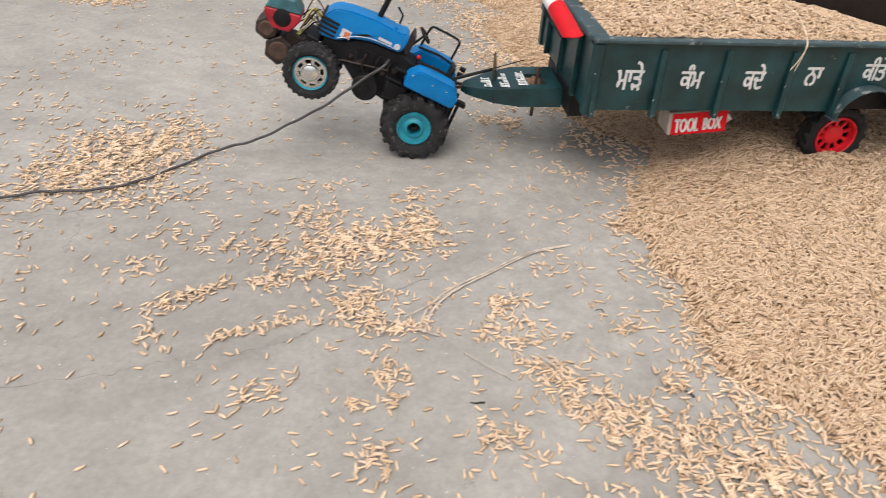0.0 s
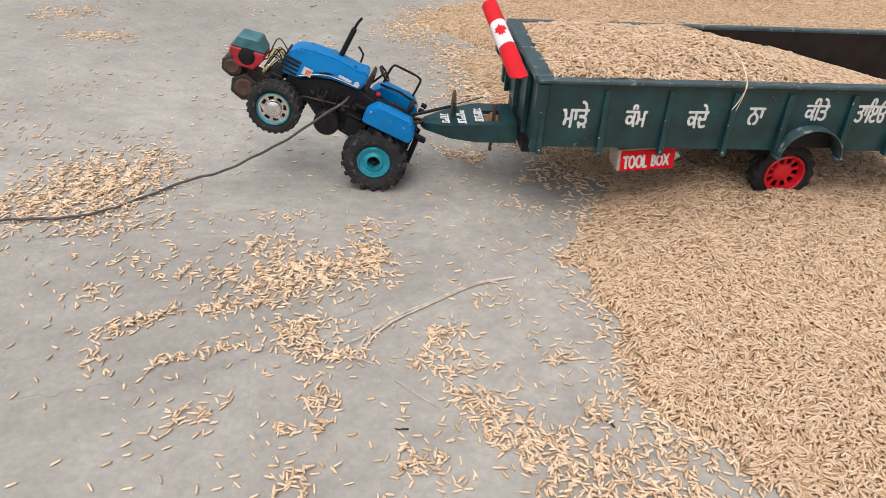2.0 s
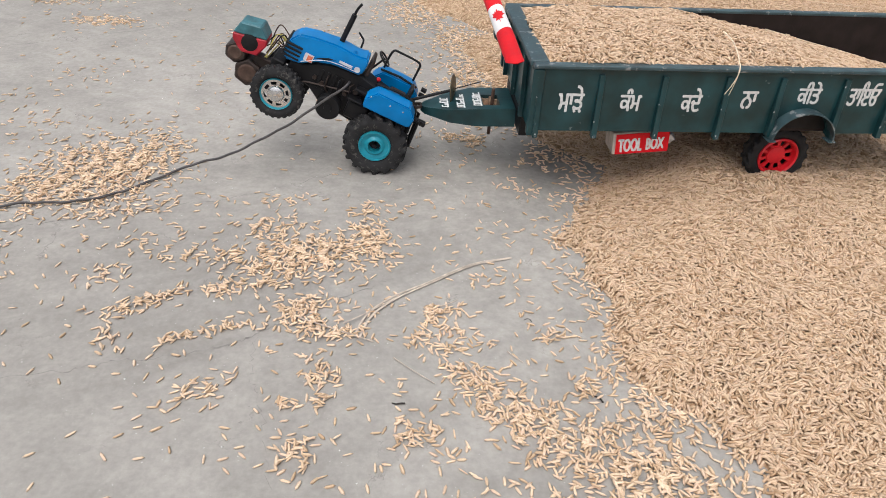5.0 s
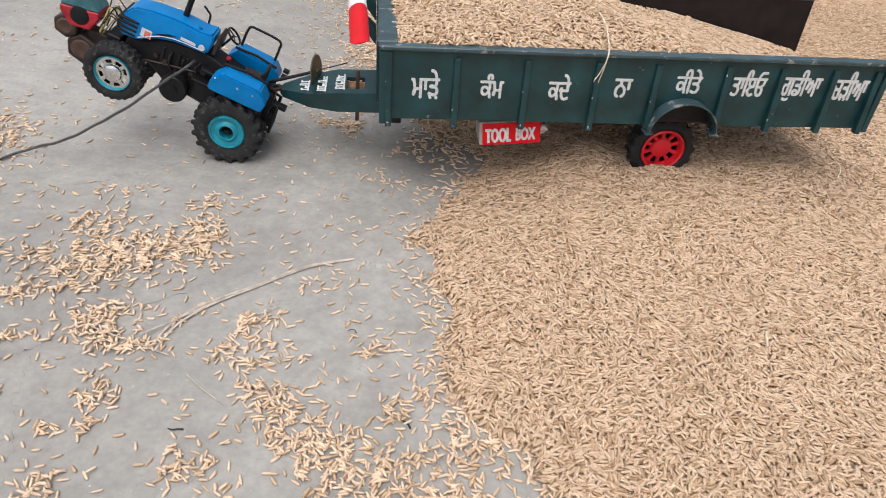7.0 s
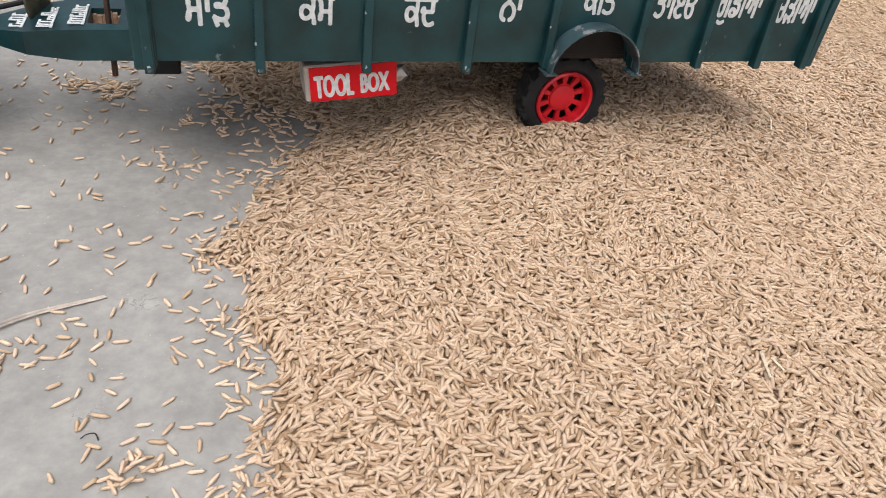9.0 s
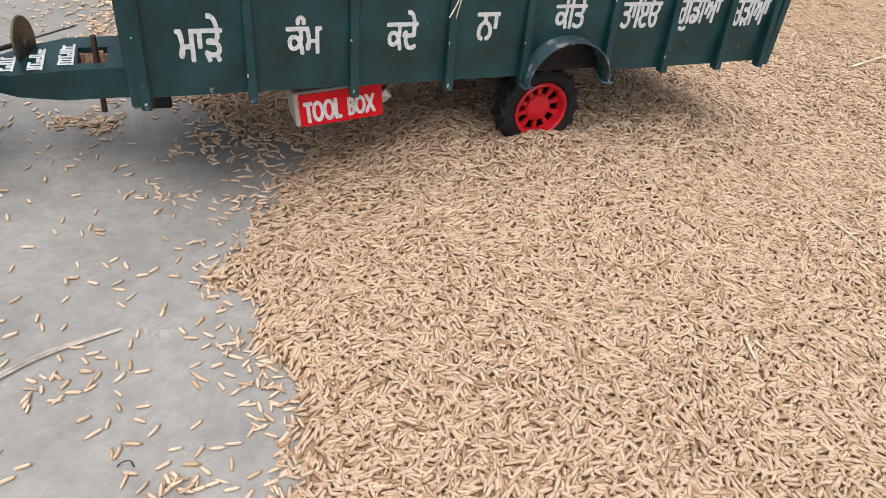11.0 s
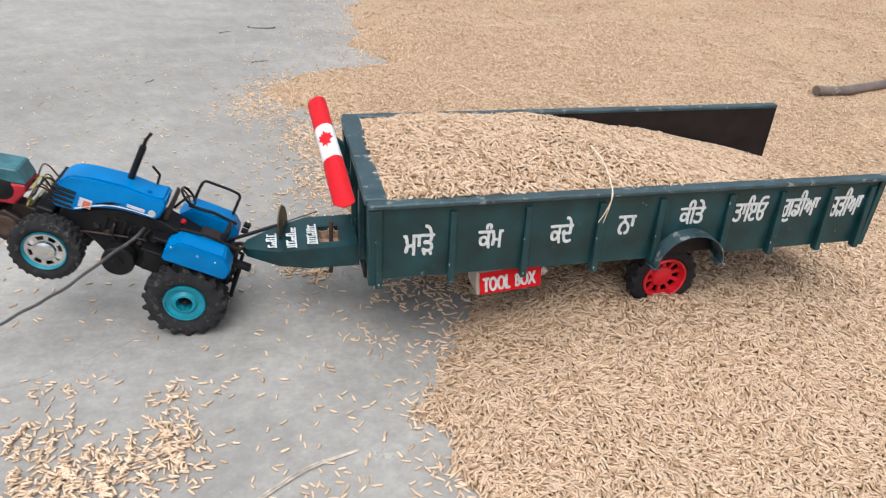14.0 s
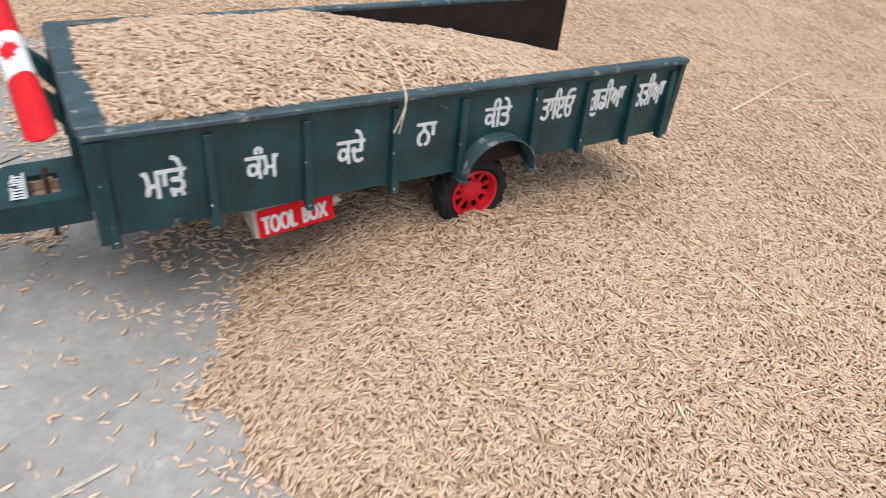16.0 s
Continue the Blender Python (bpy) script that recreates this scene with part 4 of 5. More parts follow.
        part("bracket", prism([(X0 - 0.0075, low), (X0 - 0.0075, top - 0.020), (X0 - 0.030, top + 0.001), (X0 - 0.036, top), (X0 - 0.036, top - 0.006), (X0 - 0.026, top - 0.016)], y - 0.007, y + 0.007, "y", 0.001), GREEN, t, "dark green sloping flat bracket")
    return t


build_trailer()


def build_flag_roll():
    """A curled card in red and white, on brackets before the trailer's front board."""
    a, b = Vector((-0.1030, -0.002, 0.1790)), Vector((-0.1145, 0.204, 0.2100))
    way = (b - a)
    turn = way.to_track_quat("Z", "Y").to_matrix().to_4x4()
    f = thing("rolled_flag", "red and white curled flag card with red leaf", "flag", Matrix.Translation(a) @ turn)
    n, r = way.length, 0.0102
    inv = f.matrix_world.inverted().to_3x3()
    crown = inv @ Vector((-0.15, -0.30, 0.94))
    crown = math.atan2(crown.y, crown.x)
    for name, z0, z1, mat in (("red_end", 0.0, n * 0.41, RED), ("white_band", n * 0.41, n * 0.71, FLAG_WHITE), ("red_end", n * 0.71, n, RED)):
        # a curled sheet, open beneath, its rims a little bent
        bm = bmesh.new()
        rows = []
        for i in range(5):
            z = z0 + 0.0001 + (z1 - z0 - 0.0002) * i / 4
            outer, inner = [], []
            for k in range(25):
                th = crown + radians(-122 + 244 * k / 24)
                rr = r * (1 + 0.05 * math.cos(3 * th) + 0.02 * math.sin(9 * z / n + 2 * th))
                zz = z + (0.021 * (1 - math.cos(th - crown)) * (1 - i / 4) if z0 == 0 else 0)
                outer.append(bm.verts.new((rr * math.cos(th), rr * math.sin(th), zz)))
                inner.append(bm.verts.new(((rr - 0.0011) * math.cos(th), (rr - 0.0011) * math.sin(th), zz)))
            rows.append(outer + inner[::-1])
        m = len(rows[0])
        for p, q in zip(rows, rows[1:]):
            for k in range(m):
                bm.faces.new((p[k], p[(k + 1) % m], q[(k + 1) % m], q[k]))
        for row in (rows[0], rows[-1]):
            for k in range(24):
                bm.faces.new((row[k], row[k + 1], row[m - 2 - k], row[m - 1 - k]))
        part(name, bm, mat, f, "", True)
    # a plain leaf, bent to the tube
    leaf = [(0, -1.0), (0.08, -0.45), (0.55, -0.5), (0.42, -0.2), (0.95, 0.2), (0.7, 0.3), (0.75, 0.6), (0.4, 0.5), (0.35, 0.75), (0.18, 0.55), (0, 1.0)]
    outline = leaf + [(-x, y) for x, y in leaf[-2:0:-1]]
    face = (inv @ Vector((-0.25, -0.75, 0.62))).normalized()
    ang = math.atan2(face.y, face.x)
    bm = bmesh.new()
    def on_tube(u, v):
        th = ang + u * 0.0085 / r
        z = n * 0.56 + v * 0.019
        rr = r * (1 + 0.05 * math.cos(3 * th) + 0.02 * math.sin(9 * z / n + 2 * th)) + 0.0005
        return (rr * math.cos(th), rr * math.sin(th), z)
    mid = bm.verts.new(on_tube(0, 0))
    ring = []
    for (u, v), (u2, v2) in zip(outline, outline[1:] + outline[:1]):
        ring += [bm.verts.new(on_tube(u + (u2 - u) * s, v + (v2 - v) * s)) for s in (0, 0.5)]
    inner = [bm.verts.new(on_tube(u * 0.5, v * 0.5)) for u, v in [(p[0] + (q[0] - p[0]) * s, p[1] + (q[1] - p[1]) * s) for p, q in zip(outline, outline[1:] + outline[:1]) for s in (0, 0.5)]]
    for k in range(len(ring)):
        j = (k + 1) % len(ring)
        bm.faces.new((ring[k], ring[j], inner[j], inner[k]))
        bm.faces.new((inner[k], inner[j], mid))
    part("leaf", bm, RED, f, "red leaf shape")


build_flag_roll()


def load_height(x, y):
    """The load: heaped at the front, running down to the open rear, with a dome across."""
    across = 1 - ((y - WIDE / 2) / (WIDE / 2)) ** 2
    front = ZT - 0.0035 + 0.019 * across * np.clip((x - X0) / 0.06, 0.25, 1)
    knee = 0.15 + 0.09 * np.clip((WIDE / 2 - y) / (WIDE / 2), -0.3, 1.0)
    drop = np.clip((x - knee) / (0.50 - knee), 0, 1)
    z = front - (front - ZB - 0.014) * drop ** 1.1
    return z + 0.0022 * soft_noise(x, y, 31, 60) + 0.0012 * soft_noise(x, y, 32, 130)


def build_load():
    xs, ys = np.linspace(X0 + 0.0155, X1 - 0.002, 90), np.linspace(0.0096, WIDE - 0.0096, 44)
    X, Y = np.meshgrid(xs, ys)
    Z = load_height(X, Y) - 0.002
    index = np.arange(X.size).reshape(X.shape)
    me = bpy.data.meshes.new("grain_load")
    me.from_pydata(np.stack([X, Y, Z], -1).reshape(-1, 3).tolist(), [], np.stack([index[:-1, :-1], index[:-1, 1:], index[1:, 1:], index[1:, :-1]], -1).reshape(-1, 4).tolist())
    bm = bmesh.new()
    bm.from_mesh(me)
    edge = [e for e in bm.edges if e.is_boundary]
    down = bmesh.ops.extrude_edge_only(bm, edges=edge)
    for v in down["geom"]:
        if isinstance(v, bmesh.types.BMVert):
            v.co.z = ZB + 0.0075
    bpy.data.meshes.remove(me)
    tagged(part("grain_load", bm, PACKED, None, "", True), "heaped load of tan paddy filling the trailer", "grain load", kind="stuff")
    rng = np.random.RandomState(41)
    x, y = spread(rng, X0 + 0.014, X1 + 0.004, 0.011, WIDE - 0.011, 11e-6, 0.0)
    z = load_height(x, y) + rng.uniform(-0.0012, 0.0012, len(x))
    grains("load_grains", np.stack([x, y, z], 1), gradient(load_height, x, y), rng, "loose golden paddy grains on the trailer load", 0.14, 0.0101, 0.4)


build_load()


def build_straws():
    strands = (([(0.155, 0.070, 0.2055), (0.1535, 0.035, 0.2035), (0.1525, 0.010, 0.1925), (0.1500, -0.0035, 0.1835), (0.1450, -0.0055, 0.1690), (0.1390, -0.0055, 0.1570)], 0.0009),
               ([(0.1510, 0.000, 0.1880), (0.1485, -0.0050, 0.1760), (0.1440, -0.0060, 0.1560)], 0.0007))
    for pts, r in strands:
        ob = part("straw", tube(smooth_line(pts, 6), r, 6, 0.5), STRAW, None, "", True)
        tagged(ob, "pale dry straw hanging over the trailer side", "straw", "straws")
    for line in ([(0.29, 0.222), (0.37, 0.224), (0.43, 0.225), (0.468, 0.224)], [(0.315, 0.18), (0.335, 0.205), (0.35, 0.222)]):
        pts = [(x, y, float(load_height(np.array(x), np.array(y))) + 0.0028) for x, y in line]
        ob = part("straw", tube(smooth_line(pts, 6), 0.0008, 6, 0.6), STRAW, None, "", True)
        tagged(ob, "pale thin straw lying on the trailer load", "straw", "straws")
    pts = [(-0.278, -0.240, 0.001), (-0.266, -0.208, 0.002), (-0.241, -0.181, 0.002), (-0.203, -0.155, 0.0015), (-0.156, -0.125, 0.002), (-0.109, -0.110, 0.001)]
    rng = random.Random(23)
    # two split strands side by side, with frayed ends
    for side, first in ((-0.0016, 0), (0.0014, 0), (0.0042, 1)):
        strand = [(x + side * (1.6 - 0.25 * k), y - side * (0.9 - 0.1 * k) + rng.uniform(-0.0006, 0.0006), z) for k, (x, y, z) in enumerate(pts)]
        strand = strand if not first else [(-0.292, -0.222, 0.0035), (-0.276, -0.212, 0.004), (-0.258, -0.197, 0.003), (-0.235, -0.176, 0.002)]
        ob = part("straw", tube(smooth_line(strand, 8), 0.0014 if not first else 0.0009, 7, 0.6, flat=0.5), OLD_STRAW, None, "", True)
        tagged(ob, "long flat grey-tan straw lying on the concrete", "straw", "straws")
    for pts in ([(-0.243, -0.268, 0.001), (-0.228, -0.285, 0.0035), (-0.206, -0.302, 0.001)], [(-0.182, -0.274, 0.004), (-0.172, -0.288, 0.006), (-0.163, -0.306, 0.004)], [(-0.20, -0.196, 0.001), (-0.187, -0.192, 0.002), (-0.176, -0.184, 0.001)], [(-0.135, -0.262, 0.001), (-0.128, -0.271, 0.0015), (-0.122, -0.277, 0.001)]):
        ob = part("straw", tube(smooth_line(pts, 6), 0.0006, 6, 0.7), OLD_STRAW, None, "", True)
        tagged(ob, "thin dry straw among the grains", "straw", "straws")
    ob = part("straw", tube(smooth_line([(-0.336, -0.212, 0.003), (-0.305, -0.228, 0.004), (-0.262, -0.247, 0.002)], 6), 0.0007, 6), OLD_STRAW, None, "", True)
    tagged(ob, "thin dry straw among the grains", "straw", "straws")
    for line, r in (([(0.441, -0.15), (0.439, -0.175), (0.437, -0.200), (0.452, -0.219)], 0.0010), ([(0.355, -0.281), (0.372, -0.2805), (0.391, -0.284)], 0.0009), ([(0.36, -0.266), (0.378, -0.276)], 0.0007), ([(0.262, -0.250), (0.259, -0.258), (0.256, -0.267)], 0.0013), ([(0.266, -0.254), (0.268, -0.264)], 0.0010),
                    ([(0.78, 0.145), (0.88, 0.173), (1.01, 0.218), (1.10, 0.235)], 0.0016), ([(0.86, 0.167), (0.985, 0.138), (1.105, 0.095), (1.25, 0.06)], 0.0014), ([(0.88, 0.03), (0.845, -0.03), (0.837, -0.07)], 0.0012), ([(0.48, 0.02), (0.50, 0.05), (0.505, 0.09)], 0.0008)):
        pts = [(x, y, float(heap_height(np.array(x), np.array(y))) + 0.0035) for x, y in line]
        ob = part("straw", tube(smooth_line(pts, 6), r, 6, 0.6, flat=0.6), STRAW, None, "", True)
        tagged(ob, "pale dry straw lying on the grain heap", "straw", "straws")
    rng = random.Random(19)
    for k in range(14):
        x, y, a = rng.uniform(0.05, 1.5), rng.uniform(0.42, 1.6), rng.uniform(0, 6.28)
        n = rng.uniform(0.03, 0.09)
        z = float(heap_height(np.array(x), np.array(y))) + 0.004
        pts = [(x - n * math.cos(a), y - n * math.sin(a), z - 0.001), (x, y, z + 0.003), (x + n * math.cos(a + 0.4), y + n * math.sin(a + 0.4), z)]
        ob = part("straw", tube(smooth_line(pts, 5), 0.0009, 5, 0.6), STRAW, None, "", True)
        tagged(ob, "pale dry straw lying on the grain heap", "straw", "straws")


build_straws()


# ---- the toy tractor, rearing on its hind wheels ----
def build_tractor():
    place = Matrix.Translation((-0.2710, 0.127, 0.0462)) @ Matrix.Rotation(radians(175), 4, "Z") @ Matrix.Rotation(radians(-25), 4, "Y") @ Matrix.Translation((0, 0, -0.042))
    t = thing("toy_tractor", "bright blue toy tractor rearing up on its back wheels", "toy tractor", place)

    def add(name, bm, mat, parent=t, label="", smooth=False, at=None):
        return part(name, bm, mat, parent, label, smooth, at)

    # wheels
    big = tyre_mesh(0.0425, 0.027, 0.021, 17, RUBBER, 0.0043, 0.55, 0.42)
    big_rim = mesh_of(lathe([(0.0215, -0.010), (0.0215, 0.0105), (0.0205, 0.0125), (0.019, 0.0125), (0.0185, 0.0105), (0.0135, 0.0095), (0.0105, 0.0125), (0.0085, 0.0125), (0.0082, 0.002), (0.0, 0.002)], 40, cap=False), TEAL, True, "rim")
    big_hub = mesh_of(lathe([(0.0, 0.0105), (0.0022, 0.0105), (0.0028, 0.009), (0.0028, 0.0025), (0.0078, 0.0024), (0.0078, 0.0021)], 16, cap=False), BLACK, True, "hub")
    small = tyre_mesh(0.031, 0.021, 0.0185, 26, RUBBER, 0.0013, 0.3)
    ring = mesh_of(lathe([(0.019, -0.008), (0.019, 0.009), (0.0186, 0.0105), (0.0180, 0.0100), (0.0173, 0.0075), (0.0160, 0.006)], 36, cap=False), TEAL, True, "rim_ring")
    dish = mesh_of(disc_with_holes(0.0175, 8, 0.0018, 0.0128, 0.002, -0.0075), CHROME, False, "dish")
    cap = mesh_of(lathe([(0.0, 0.0116), (0.0055, 0.0113), (0.0088, 0.0098), (0.0098, 0.0076)], 24, cap=False), CHROME, True, "hub_cap")
    for x, y, z, pieces in ((-0.010, 0.0335, 0.042, (("tyre", big), ("rim", big_rim), ("hub", big_hub))), (0.129, 0.027, 0.046, (("tyre", small), ("rim_ring", ring), ("dish", dish), ("hub_cap", cap)))):
        for s in (1, -1):
            w = tagged(new("wheel"), "tractor wheel with ribbed black tyre")
            w.parent = t
            w.matrix_local = pose(x, s * y, z, 0, 0, 0 if s > 0 else 180) @ Matrix.Scale(1.09 if x > 0 else 1.0, 4)
            for nm, me in pieces:
                shared(nm, me, w, pose(0, 0, 0, 0, 0, 180) if nm == "dish" else Matrix())
    # bonnet
    outline = [(0.133, 0.087), (0.1375, 0.098), (0.1350, 0.113), (0.127, 0.1235), (0.110, 0.1285), (0.082, 0.1325), (0.054, 0.1315), (0.043, 0.1345), (0.040, 0.128), (0.043, 0.1115), (0.078, 0.1085), (0.100, 0.101), (0.113, 0.091)]
    bm = prism([(0.042 + (x - 0.042) * 1.04, z) for x, z in outline], -0.0215, 0.0215)
    for v in bm.verts:
        if v.co.z > 0.120:
            v.co.y *= 0.74
        elif v.co.x > 0.13:
            v.co.y *= 0.9
    bonnet = add("bonnet", bevelled(bm, 0.0022, 2), BLUE, t, "glossy blue moulded bonnet", True)
    for k in range(4):
        z = 0.0925 + 0.0052 * k
        add("grille_slat", box(0.120, 0.1420, -0.0218, 0.0218, z, z + 0.0024, 0.0005), BLACK, bonnet)
    stripe = smooth_line([(0.117, 0.0, 0.0945), (0.102, 0.0, 0.1040), (0.088, 0.0, 0.1105), (0.070, 0.0, 0.1135), (0.050, 0.0, 0.1142)], 6)
    add("side_stripe", tube([(p.x, 0.0218, p.z) for p in stripe], 0.0016, 6, 0.7, flat=0.3), DECAL, bonnet, "silver swoosh stripe")
    add("side_vent", prism([(0.102, 0.1070), (0.088, 0.1145), (0.078, 0.1165), (0.090, 0.1105)], 0.0216, 0.0222), BLACK, bonnet)
    add("badge", box(0.104, 0.1155, 0.0216, 0.0223, 0.0985, 0.1085), DECAL, bonnet, "white and orange sticker")
    add("sticker", box(0.105, 0.1115, 0.0223, 0.0226, 0.099, 0.1065), ORANGE, bonnet, "orange sticker")
    add("name_bar", box(0.057, 0.074, 0.0216, 0.0223, 0.1155, 0.1188), DECAL, bonnet, "grey plain bar")
    add("round_badge", lathe([(0.0, 0.0008), (0.0035, 0.0008), (0.0038, 0.0)], 18), DECAL, bonnet, "round grey badge", at=pose(0.0500, 0.0216, 0.1172))
    add("cap", lathe([(0.0, 0.002), (0.002, 0.002), (0.0024, 0.0)], 12, "z"), BLUE, bonnet, at=pose(0.060, 0.008, 0.1322))
    # engine, gearbox and belly
    add("engine_block", prism([(0.132, 0.060), (0.129, 0.0865), (0.112, 0.0898), (0.098, 0.099), (0.076, 0.1065), (0.040, 0.1095), (-0.012, 0.098), (-0.016, 0.055), (0.030, 0.046), (0.078, 0.052), (0.098, 0.066), (0.112, 0.068)], -0.0165, 0.0165, "y", 0.0015), BLACK, t, "black ribbed engine block")
    for k in range(5):
        add("engine_fin", box(0.050 + 0.009 * k, 0.054 + 0.009 * k, -0.0185, 0.0185, 0.070, 0.096, 0.0006), BLACK)
    add("pulley", lathe([(0.0, 0.0335), (0.005, 0.0335), (0.0055, 0.032), (0.0148, 0.032), (0.016, 0.0305), (0.016, 0.0175), (0.0, 0.0175)], 28), BLACK, t, "round black gear drum", True, pose(0.064, 0, 0.0565))
    add("side_tank", box(0.016, 0.044, 0.017, 0.030, 0.055, 0.080, 0.003), BLACK, t, "", True)
    add("step_plate", box(0.028, 0.048, 0.017, 0.036, 0.082, 0.0845, 0.0006), BLACK)
    add("footwell", box(0.006, 0.042, -0.030, 0.030, 0.094, 0.0975, 0.0008), BLACK)
    add("front_axle", box(0.123, 0.135, -0.020, 0.020, 0.042, 0.051, 0.0012), BLACK)
    add("axle_bracket", prism([(0.116, 0.068), (0.122, 0.046), (0.136, 0.046), (0.146, 0.068)], -0.009, 0.009), BLACK)
    add("rear_axle", tube([(-0.010, -0.030, 0.042), (-0.010, 0.030, 0.042)], 0.010, 14), BLACK)
    add("nose_frame", box(0.134, 0.150, -0.020, 0.020, 0.058, 0.082, 0.0015), BLACK)
    for k in range(4):
        add("hose", tube(smooth_line([(0.030 + 0.016 * k, 0.0165, 0.098 - 0.002 * k), (0.034 + 0.015 * k, 0.0225, 0.090), (0.026 + 0.017 * k, 0.0205, 0.076), (0.022 + 0.016 * k, 0.0165, 0.068)], 5), 0.0011, 6), (BLACK, STEEL)[k % 2], t, "", True)
    for x, z, r in ((0.040, 0.088, 0.0042), (0.052, 0.0795, 0.0034), (0.083, 0.078, 0.0038), (0.094, 0.082, 0.003)):
        add("bolt_head", lathe([(0.0, 0.0205), (r * 0.8, 0.0205), (r, 0.0195), (r, 0.0160)], 6), STEEL, t, "", False, pose(x, 0, z))
    add("linkage", tube([(0.046, 0.021, 0.086), (0.100, 0.019, 0.072), (0.126, 0.015, 0.058)], 0.0012, 6), STEEL)
    # driver's place
    add("dashboard", prism([(0.034, 0.112), (0.033, 0.134), (0.0375, 0.1370), (0.0392, 0.112)], -0.016, 0.016, "y", 0.001), STEEL, t, "brown dashboard hood")
    wheel = add("steering_wheel", lathe([(0.0095, -0.0011), (0.0108, -0.0011), (0.0108, 0.0011), (0.0095, 0.0011), (0.0095, -0.0011)], 26, "z", False), BLACK, t, "", True, pose(0.024, 0.0, 0.1385, 0, -35, 0))
    for k in range(3):
        add("spoke", tube([(0, 0, 0), (0.0100 * math.cos(2.1 * k), 0.0100 * math.sin(2.1 * k), 0)], 0.0007, 6), BLACK, wheel)
    add("column", tube([(0.0245, 0, 0.138), (0.033, 0, 0.120)], 0.0014, 8), BLACK)
    add("seat", box(-0.022, 0.000, -0.012, 0.012, 0.098, 0.106, 0.002), STEEL, t, "dull brown seat", True)
    add("seat_back", box(-0.027, -0.0225, -0.012, 0.012, 0.100, 0.122, 0.0015), BLACK, t, "", True)
    add("gear_knob", lathe([(0.0, 0.003), (0.0025, 0.002), (0.003, 0.0), (0.002, -0.002), (0.0, -0.003)], 12, "z"), RED_PLASTIC, t, "red knob", True, pose(0.020, 0.009, 0.1135))
    add("gear_lever", tube([(0.019, 0.009, 0.098), (0.020, 0.009, 0.111)], 0.0009, 6), BLACK)
    add("silencer", tube([(0.081, -0.006, 0.130), (0.0795, -0.006, 0.170)], 0.0034, 12), BLACK, t, "black exhaust stack", True)
    add("exhaust_pipe", tube(smooth_line([(0.0795, -0.006, 0.170), (0.079, -0.006, 0.178), (0.0765, -0.006, 0.186)], 4), 0.0017, 10), BLACK, t, "", True)
    add("air_pipe", tube(smooth_line([(0.056, -0.010, 0.134), (0.057, -0.010, 0.144), (0.061, -0.010, 0.1475), (0.066, -0.010, 0.151)], 4), 0.0013, 8), BLACK, t, "", True)
    # box mudguards
    side = [(0.027, 0.088), (0.027, 0.100), (0.016, 0.1135), (-0.028, 0.1135), (-0.039, 0.102), (-0.037, 0.088)]
    for s in (1, -1):
        guard = add("mudguard", bevelled(prism(side, s * 0.022, s * 0.050), 0.0016, 2), BLUE, t, "boxy glossy blue mudguard", True)
        for x in (0.022, -0.004, -0.022):
            add("rivet", lathe([(0.0, 0.0008), (0.0009, 0.0006), (0.0012, 0.0)], 8), CHROME, guard, at=pose(x, s * 0.050, 0.105, 0, 0, 0 if s > 0 else 180))
        add("grab_rail", tube([(0.021, s * 0.026, 0.114), (-0.006, s * 0.025, 0.1165), (-0.032, s * 0.024, 0.1135)], 0.0016, 8), BLACK, guard)
    hoop = smooth_line([(0.017, -0.042, 0.1125), (0.0165, -0.042, 0.131), (0.014, -0.042, 0.1395), (0.005, -0.042, 0.1405), (-0.016, -0.042, 0.1405), (-0.0245, -0.042, 0.138), (-0.0255, -0.042, 0.130), (-0.0255, -0.042, 0.1125)], 4)
    add("roll_hoop", tube(hoop, 0.0016, 8), BLACK, t, "black wire hoop", True)
    for z in (0.103, 0.111):
        add("rear_lamp", lathe([(0.0, -0.004), (0.003, -0.004), (0.0034, 0.003), (0.0, 0.004)], 12), BLACK, t, "", True, pose(-0.044, -0.034, z, 0, 0, 90))
    # hitch
    for s in (1, -1):
        add("hitch_bar", tube([(-0.036, s * 0.014, 0.088), (-0.050, s * 0.014, 0.086), (-0.053, s * 0.014, 0.050), (-0.042, s * 0.014, 0.050)], 0.0022, 8), BLACK)
        add("lift_arm", tube([(-0.014, s * 0.014, 0.066), (-0.042, s * 0.014, 0.050)], 0.0018, 8), BLACK)
    add("cross_bar", tube([(-0.053, -0.016, 0.050), (-0.053, 0.016, 0.050)], 0.0022, 8), BLACK)
    add("coupling", box(-0.062, -0.014, -0.005, 0.005, 0.078, 0.084, 0.001), BLACK)
    add("rear_box", box(-0.044, -0.012, -0.016, 0.016, 0.060, 0.096, 0.002), BLACK, t, "", True)
    # a rod with a tilted disc behind the seat
    add("rod", tube([(-0.030, -0.012, 0.098), (-0.074, -0.0215, 0.133)], 0.0021, 8), BLACK)
    add("disc", lathe([(0.0, 0.0030), (0.003, 0.0026), (0.004, 0.0010), (0.0198, 0.0007), (0.0204, -0.0007), (0.0, -0.0010)], 26, "z"), BRASS, t, "dull brass-brown disc", True, pose(-0.076, -0.0215, 0.135, 10, -62, -22))
    add("wire", tube([(-0.074, -0.0215, 0.134), (-0.106, -0.030, 0.160)], 0.0007, 6), STEEL)
    # front weight of big nuts, hung at a slant
    lean = Matrix.Translation((0.179, 0, 0.071)) @ Matrix.Rotation(radians(12), 4, "Y") @ Matrix.Scale(0.9, 4) @ Matrix.Translation((-0.188, 0, -0.064))
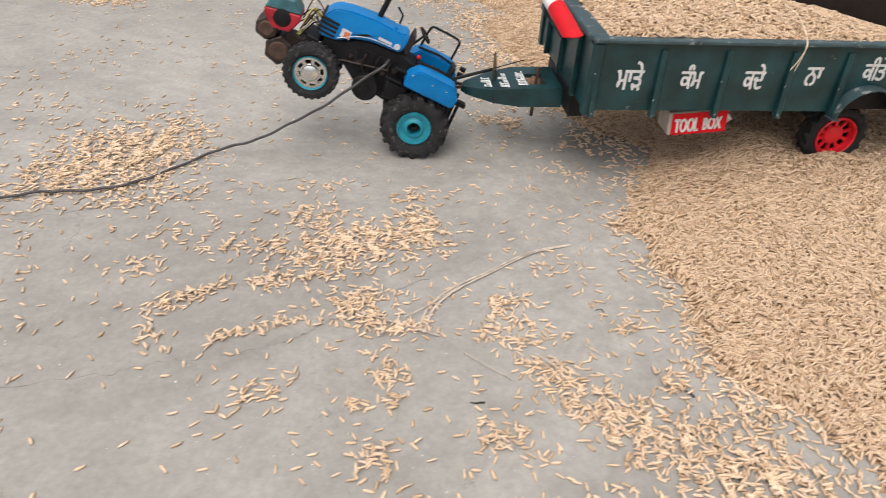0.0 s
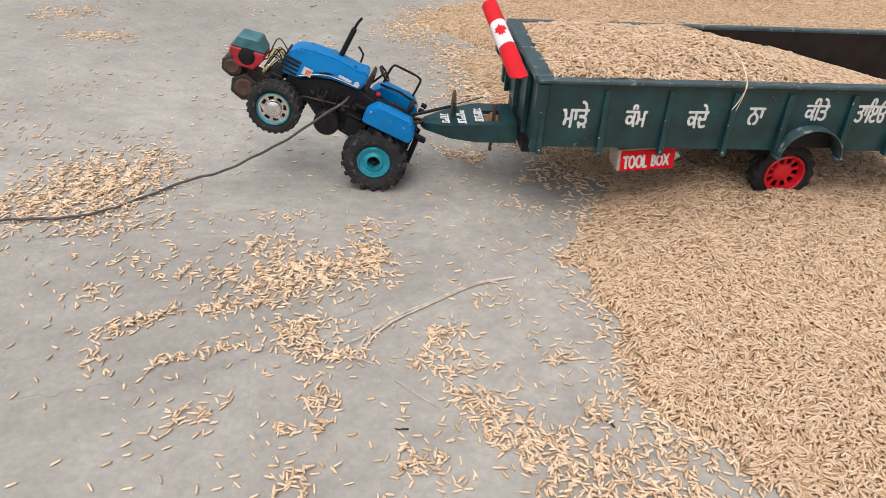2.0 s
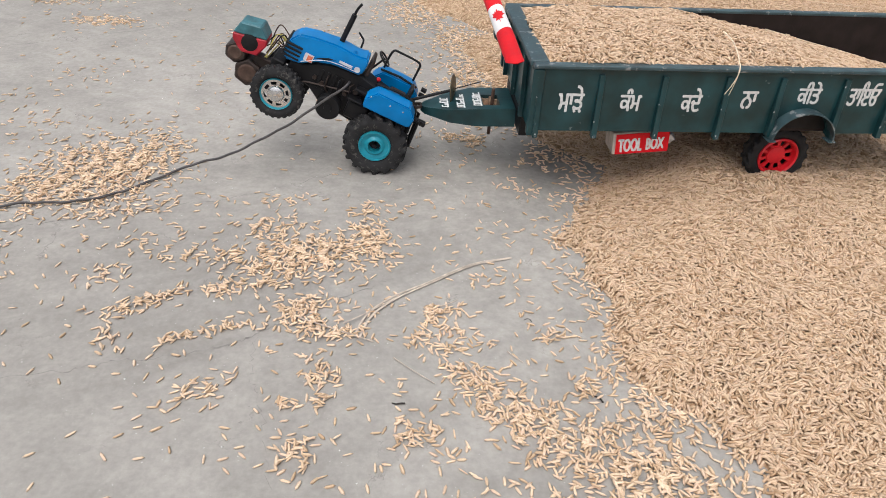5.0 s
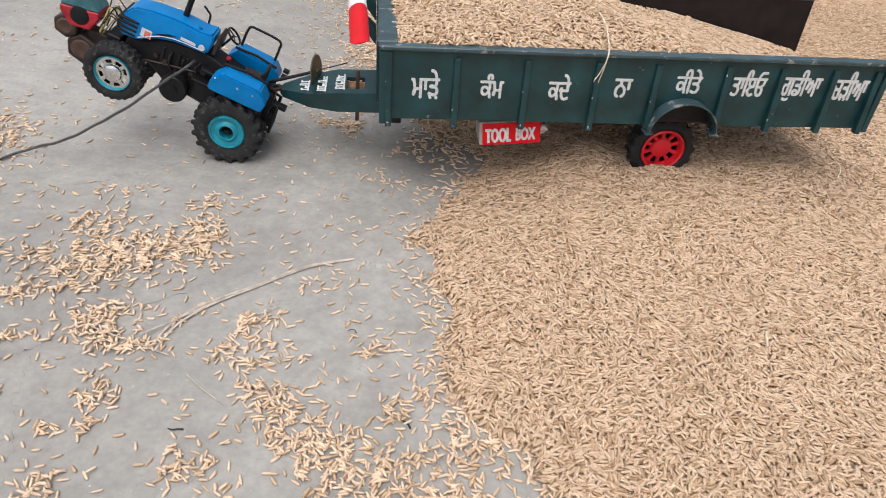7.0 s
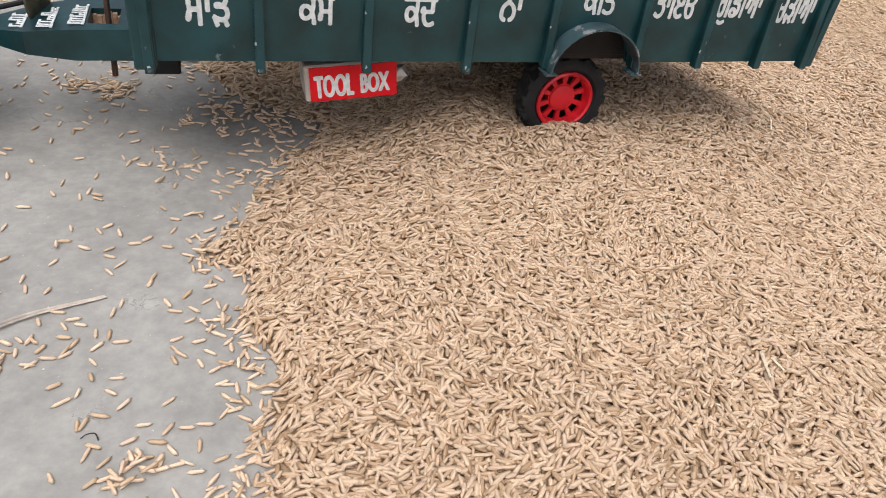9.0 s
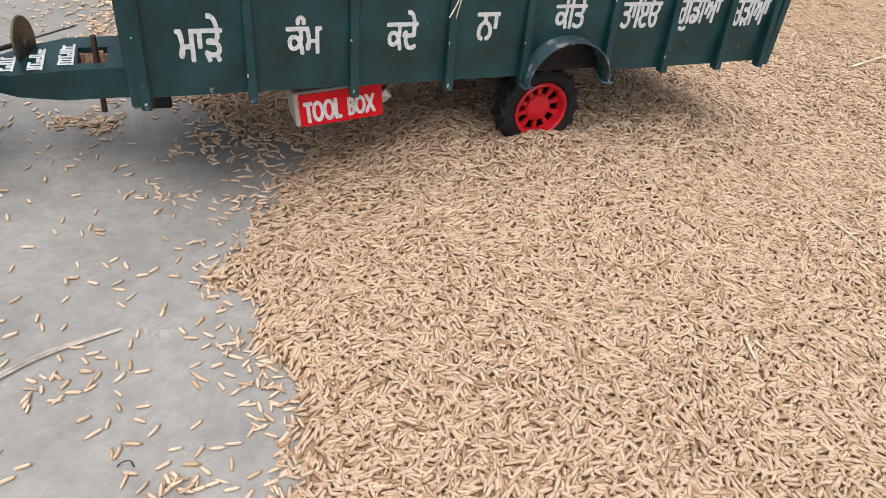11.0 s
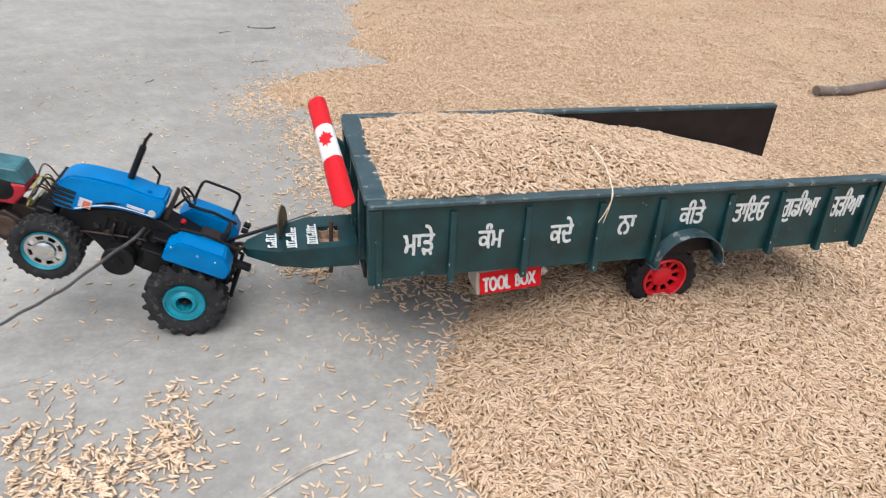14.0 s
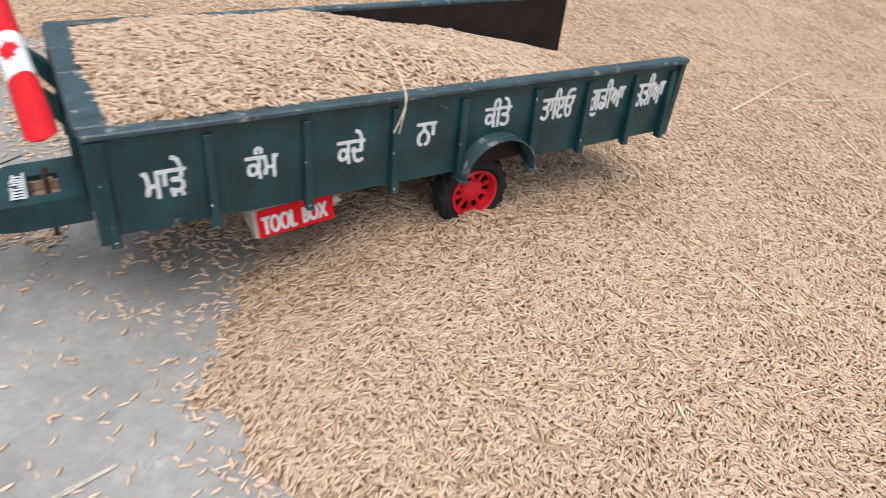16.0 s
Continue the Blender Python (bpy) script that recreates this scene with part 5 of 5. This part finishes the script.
    add("red_nut", bevelled(prism([(0.212, 0.088), (0.165, 0.088), (0.165, 0.080), (0.176, 0.063), (0.200, 0.063), (0.212, 0.080)], -0.018, 0.018), 0.0015), NUT_RED, t, "red painted big nut", at=lean)
    add("teal_cap", bevelled(prism([(0.212, 0.0885), (0.203, 0.1045), (0.175, 0.1045), (0.165, 0.0885)], -0.0175, 0.0175), 0.0015), NUT_TEAL, t, "teal painted nut half", at=lean)
    # flat black disc on the nut's face paints the shade of its bore
    add("bore_shade", lathe([(0.0, 0.0192), (0.009, 0.0190), (0.0115, 0.0182), (0.0125, 0.016)], 24, cap=False), BLACK, t, "black disc painting the shade inside the bore", True, lean @ pose(0.188, 0, 0.079))
    for x, z, r in ((0.187, 0.034, 0.020), (0.206, 0.060, 0.016)):
        prof = [(x + r * math.cos(math.pi / 3 * k + 0.5), z + r * math.sin(math.pi / 3 * k + 0.5)) for k in range(6)]
        nut = add("steel_nut", bevelled(prism(prof, -0.017, 0.017), 0.0018), STEEL, t, "greasy brown steel nut", at=lean)
        add("nut_hole", lathe([(0.0, 0.0176), (r * 0.42, 0.0176), (r * 0.5, 0.0182), (r * 0.62, 0.0176), (r * 0.66, 0.0168)], 24, cap=False), RUST, nut, "", True, pose(x, 0, z))
    add("mount_bar", box(0.146, 0.172, -0.008, 0.008, 0.056, 0.070, 0.0012), STEEL)
    rng = random.Random(2)
    for k in range(11):
        a, b = Vector((0.136, rng.uniform(-0.016, 0.018), rng.uniform(0.086, 0.106))), Vector((rng.uniform(0.150, 0.166), rng.uniform(-0.014, 0.018), rng.uniform(0.062, 0.090)))
        mid = (a + b) / 2 + Vector((rng.uniform(0.0, 0.010), rng.uniform(-0.004, 0.006), rng.uniform(0.010, 0.022)))
        add("wire", tube(smooth_line([a, mid, b], 6), 0.0008, 6), (YELLOW, RUST, BLACK)[k % 3], t, "", True)
    return t


build_tractor()


def build_cable():
    pts = [(-0.296, 0.108, 0.120), (-0.304, 0.090, 0.118), (-0.335, 0.083, 0.098), (-0.38, 0.083, 0.068), (-0.44, 0.088, 0.032), (-0.50, 0.094, 0.008), (-0.547, 0.062, 0.0028), (-0.596, 0.012, 0.0045), (-0.657, 0.002, 0.0045), (-0.72, -0.012, 0.0045), (-0.90, -0.06, 0.0028), (-1.3, -0.12, 0.0028)]
    ob = part("power_cable", tube([(p.x, p.y + 0.0022 * math.sin(71 * p.x) + 0.0012 * math.sin(190 * p.x), p.z) for p in smooth_line(pts, 12)], 0.0016, 8), CABLE, None, "", True)
    tagged(ob, "thin dark grey cable trailing from the tractor", "cable")


build_cable()


def build_hose():
    pts = [(1.005, 0.728), (1.08, 0.730), (1.25, 0.752), (1.36, 0.800), (1.50, 0.868), (1.62, 0.905), (2.11, 1.095), (2.8, 1.30)]
    pts = [(x, y, float(heap_height(np.array(x), np.array(y))) + 0.0085) for x, y in pts]
    tagged(part("hose", tube(smooth_line(pts, 8), 0.0125, 12, flat=0.8), HOSE, None, "", True), "grey-brown dusty hose lying on the grain", "hose")


build_hose()


def build_debris():
    rng = random.Random(12)
    for x, y, n, size in ((-0.233, -0.325, 3, 0.004), (-0.059, -0.328, 3, 0.004), (-0.15, 1.45, 4, 0.020), (-0.21, 1.11, 4, 0.011), (-0.41, 0.99, 3, 0.009), (0.74, 3.44, 3, 0.04), (-0.295, 1.39, 3, 0.012), (1.89, 2.69, 3, 0.03)):
        pts, p, a = [], Vector((x, y, 0.0012)), rng.uniform(0, 6)
        for k in range(n + 1):
            pts.append(p.copy())
            a += rng.uniform(-0.7, 0.7)
            p += Vector((math.cos(a), math.sin(a), 0)) * size
        ob = part("scrap", tube(smooth_line(pts, 4), max(0.0009, size * 0.075), 6, 0.6), DEBRIS, None, "", True)
        tagged(ob, "small dark dry twig scrap on concrete", "twig", "scraps on the floor")
    for x, y in ((-0.108, -0.220), (-0.018, 0.026)):
        pts = [(x + 0.004 * math.cos(k), y + 0.003 * math.sin(1.3 * k) + 0.0012 * k, 0.0008 + 0.0004 * k) for k in range(5)]
        ob = part("scrap", tube(smooth_line(pts, 4), 0.0004, 6, 0.5), DEBRIS, None, "", True)
        tagged(ob, "curled dark dry fibre on concrete", "twig", "scraps on the floor")


build_debris()
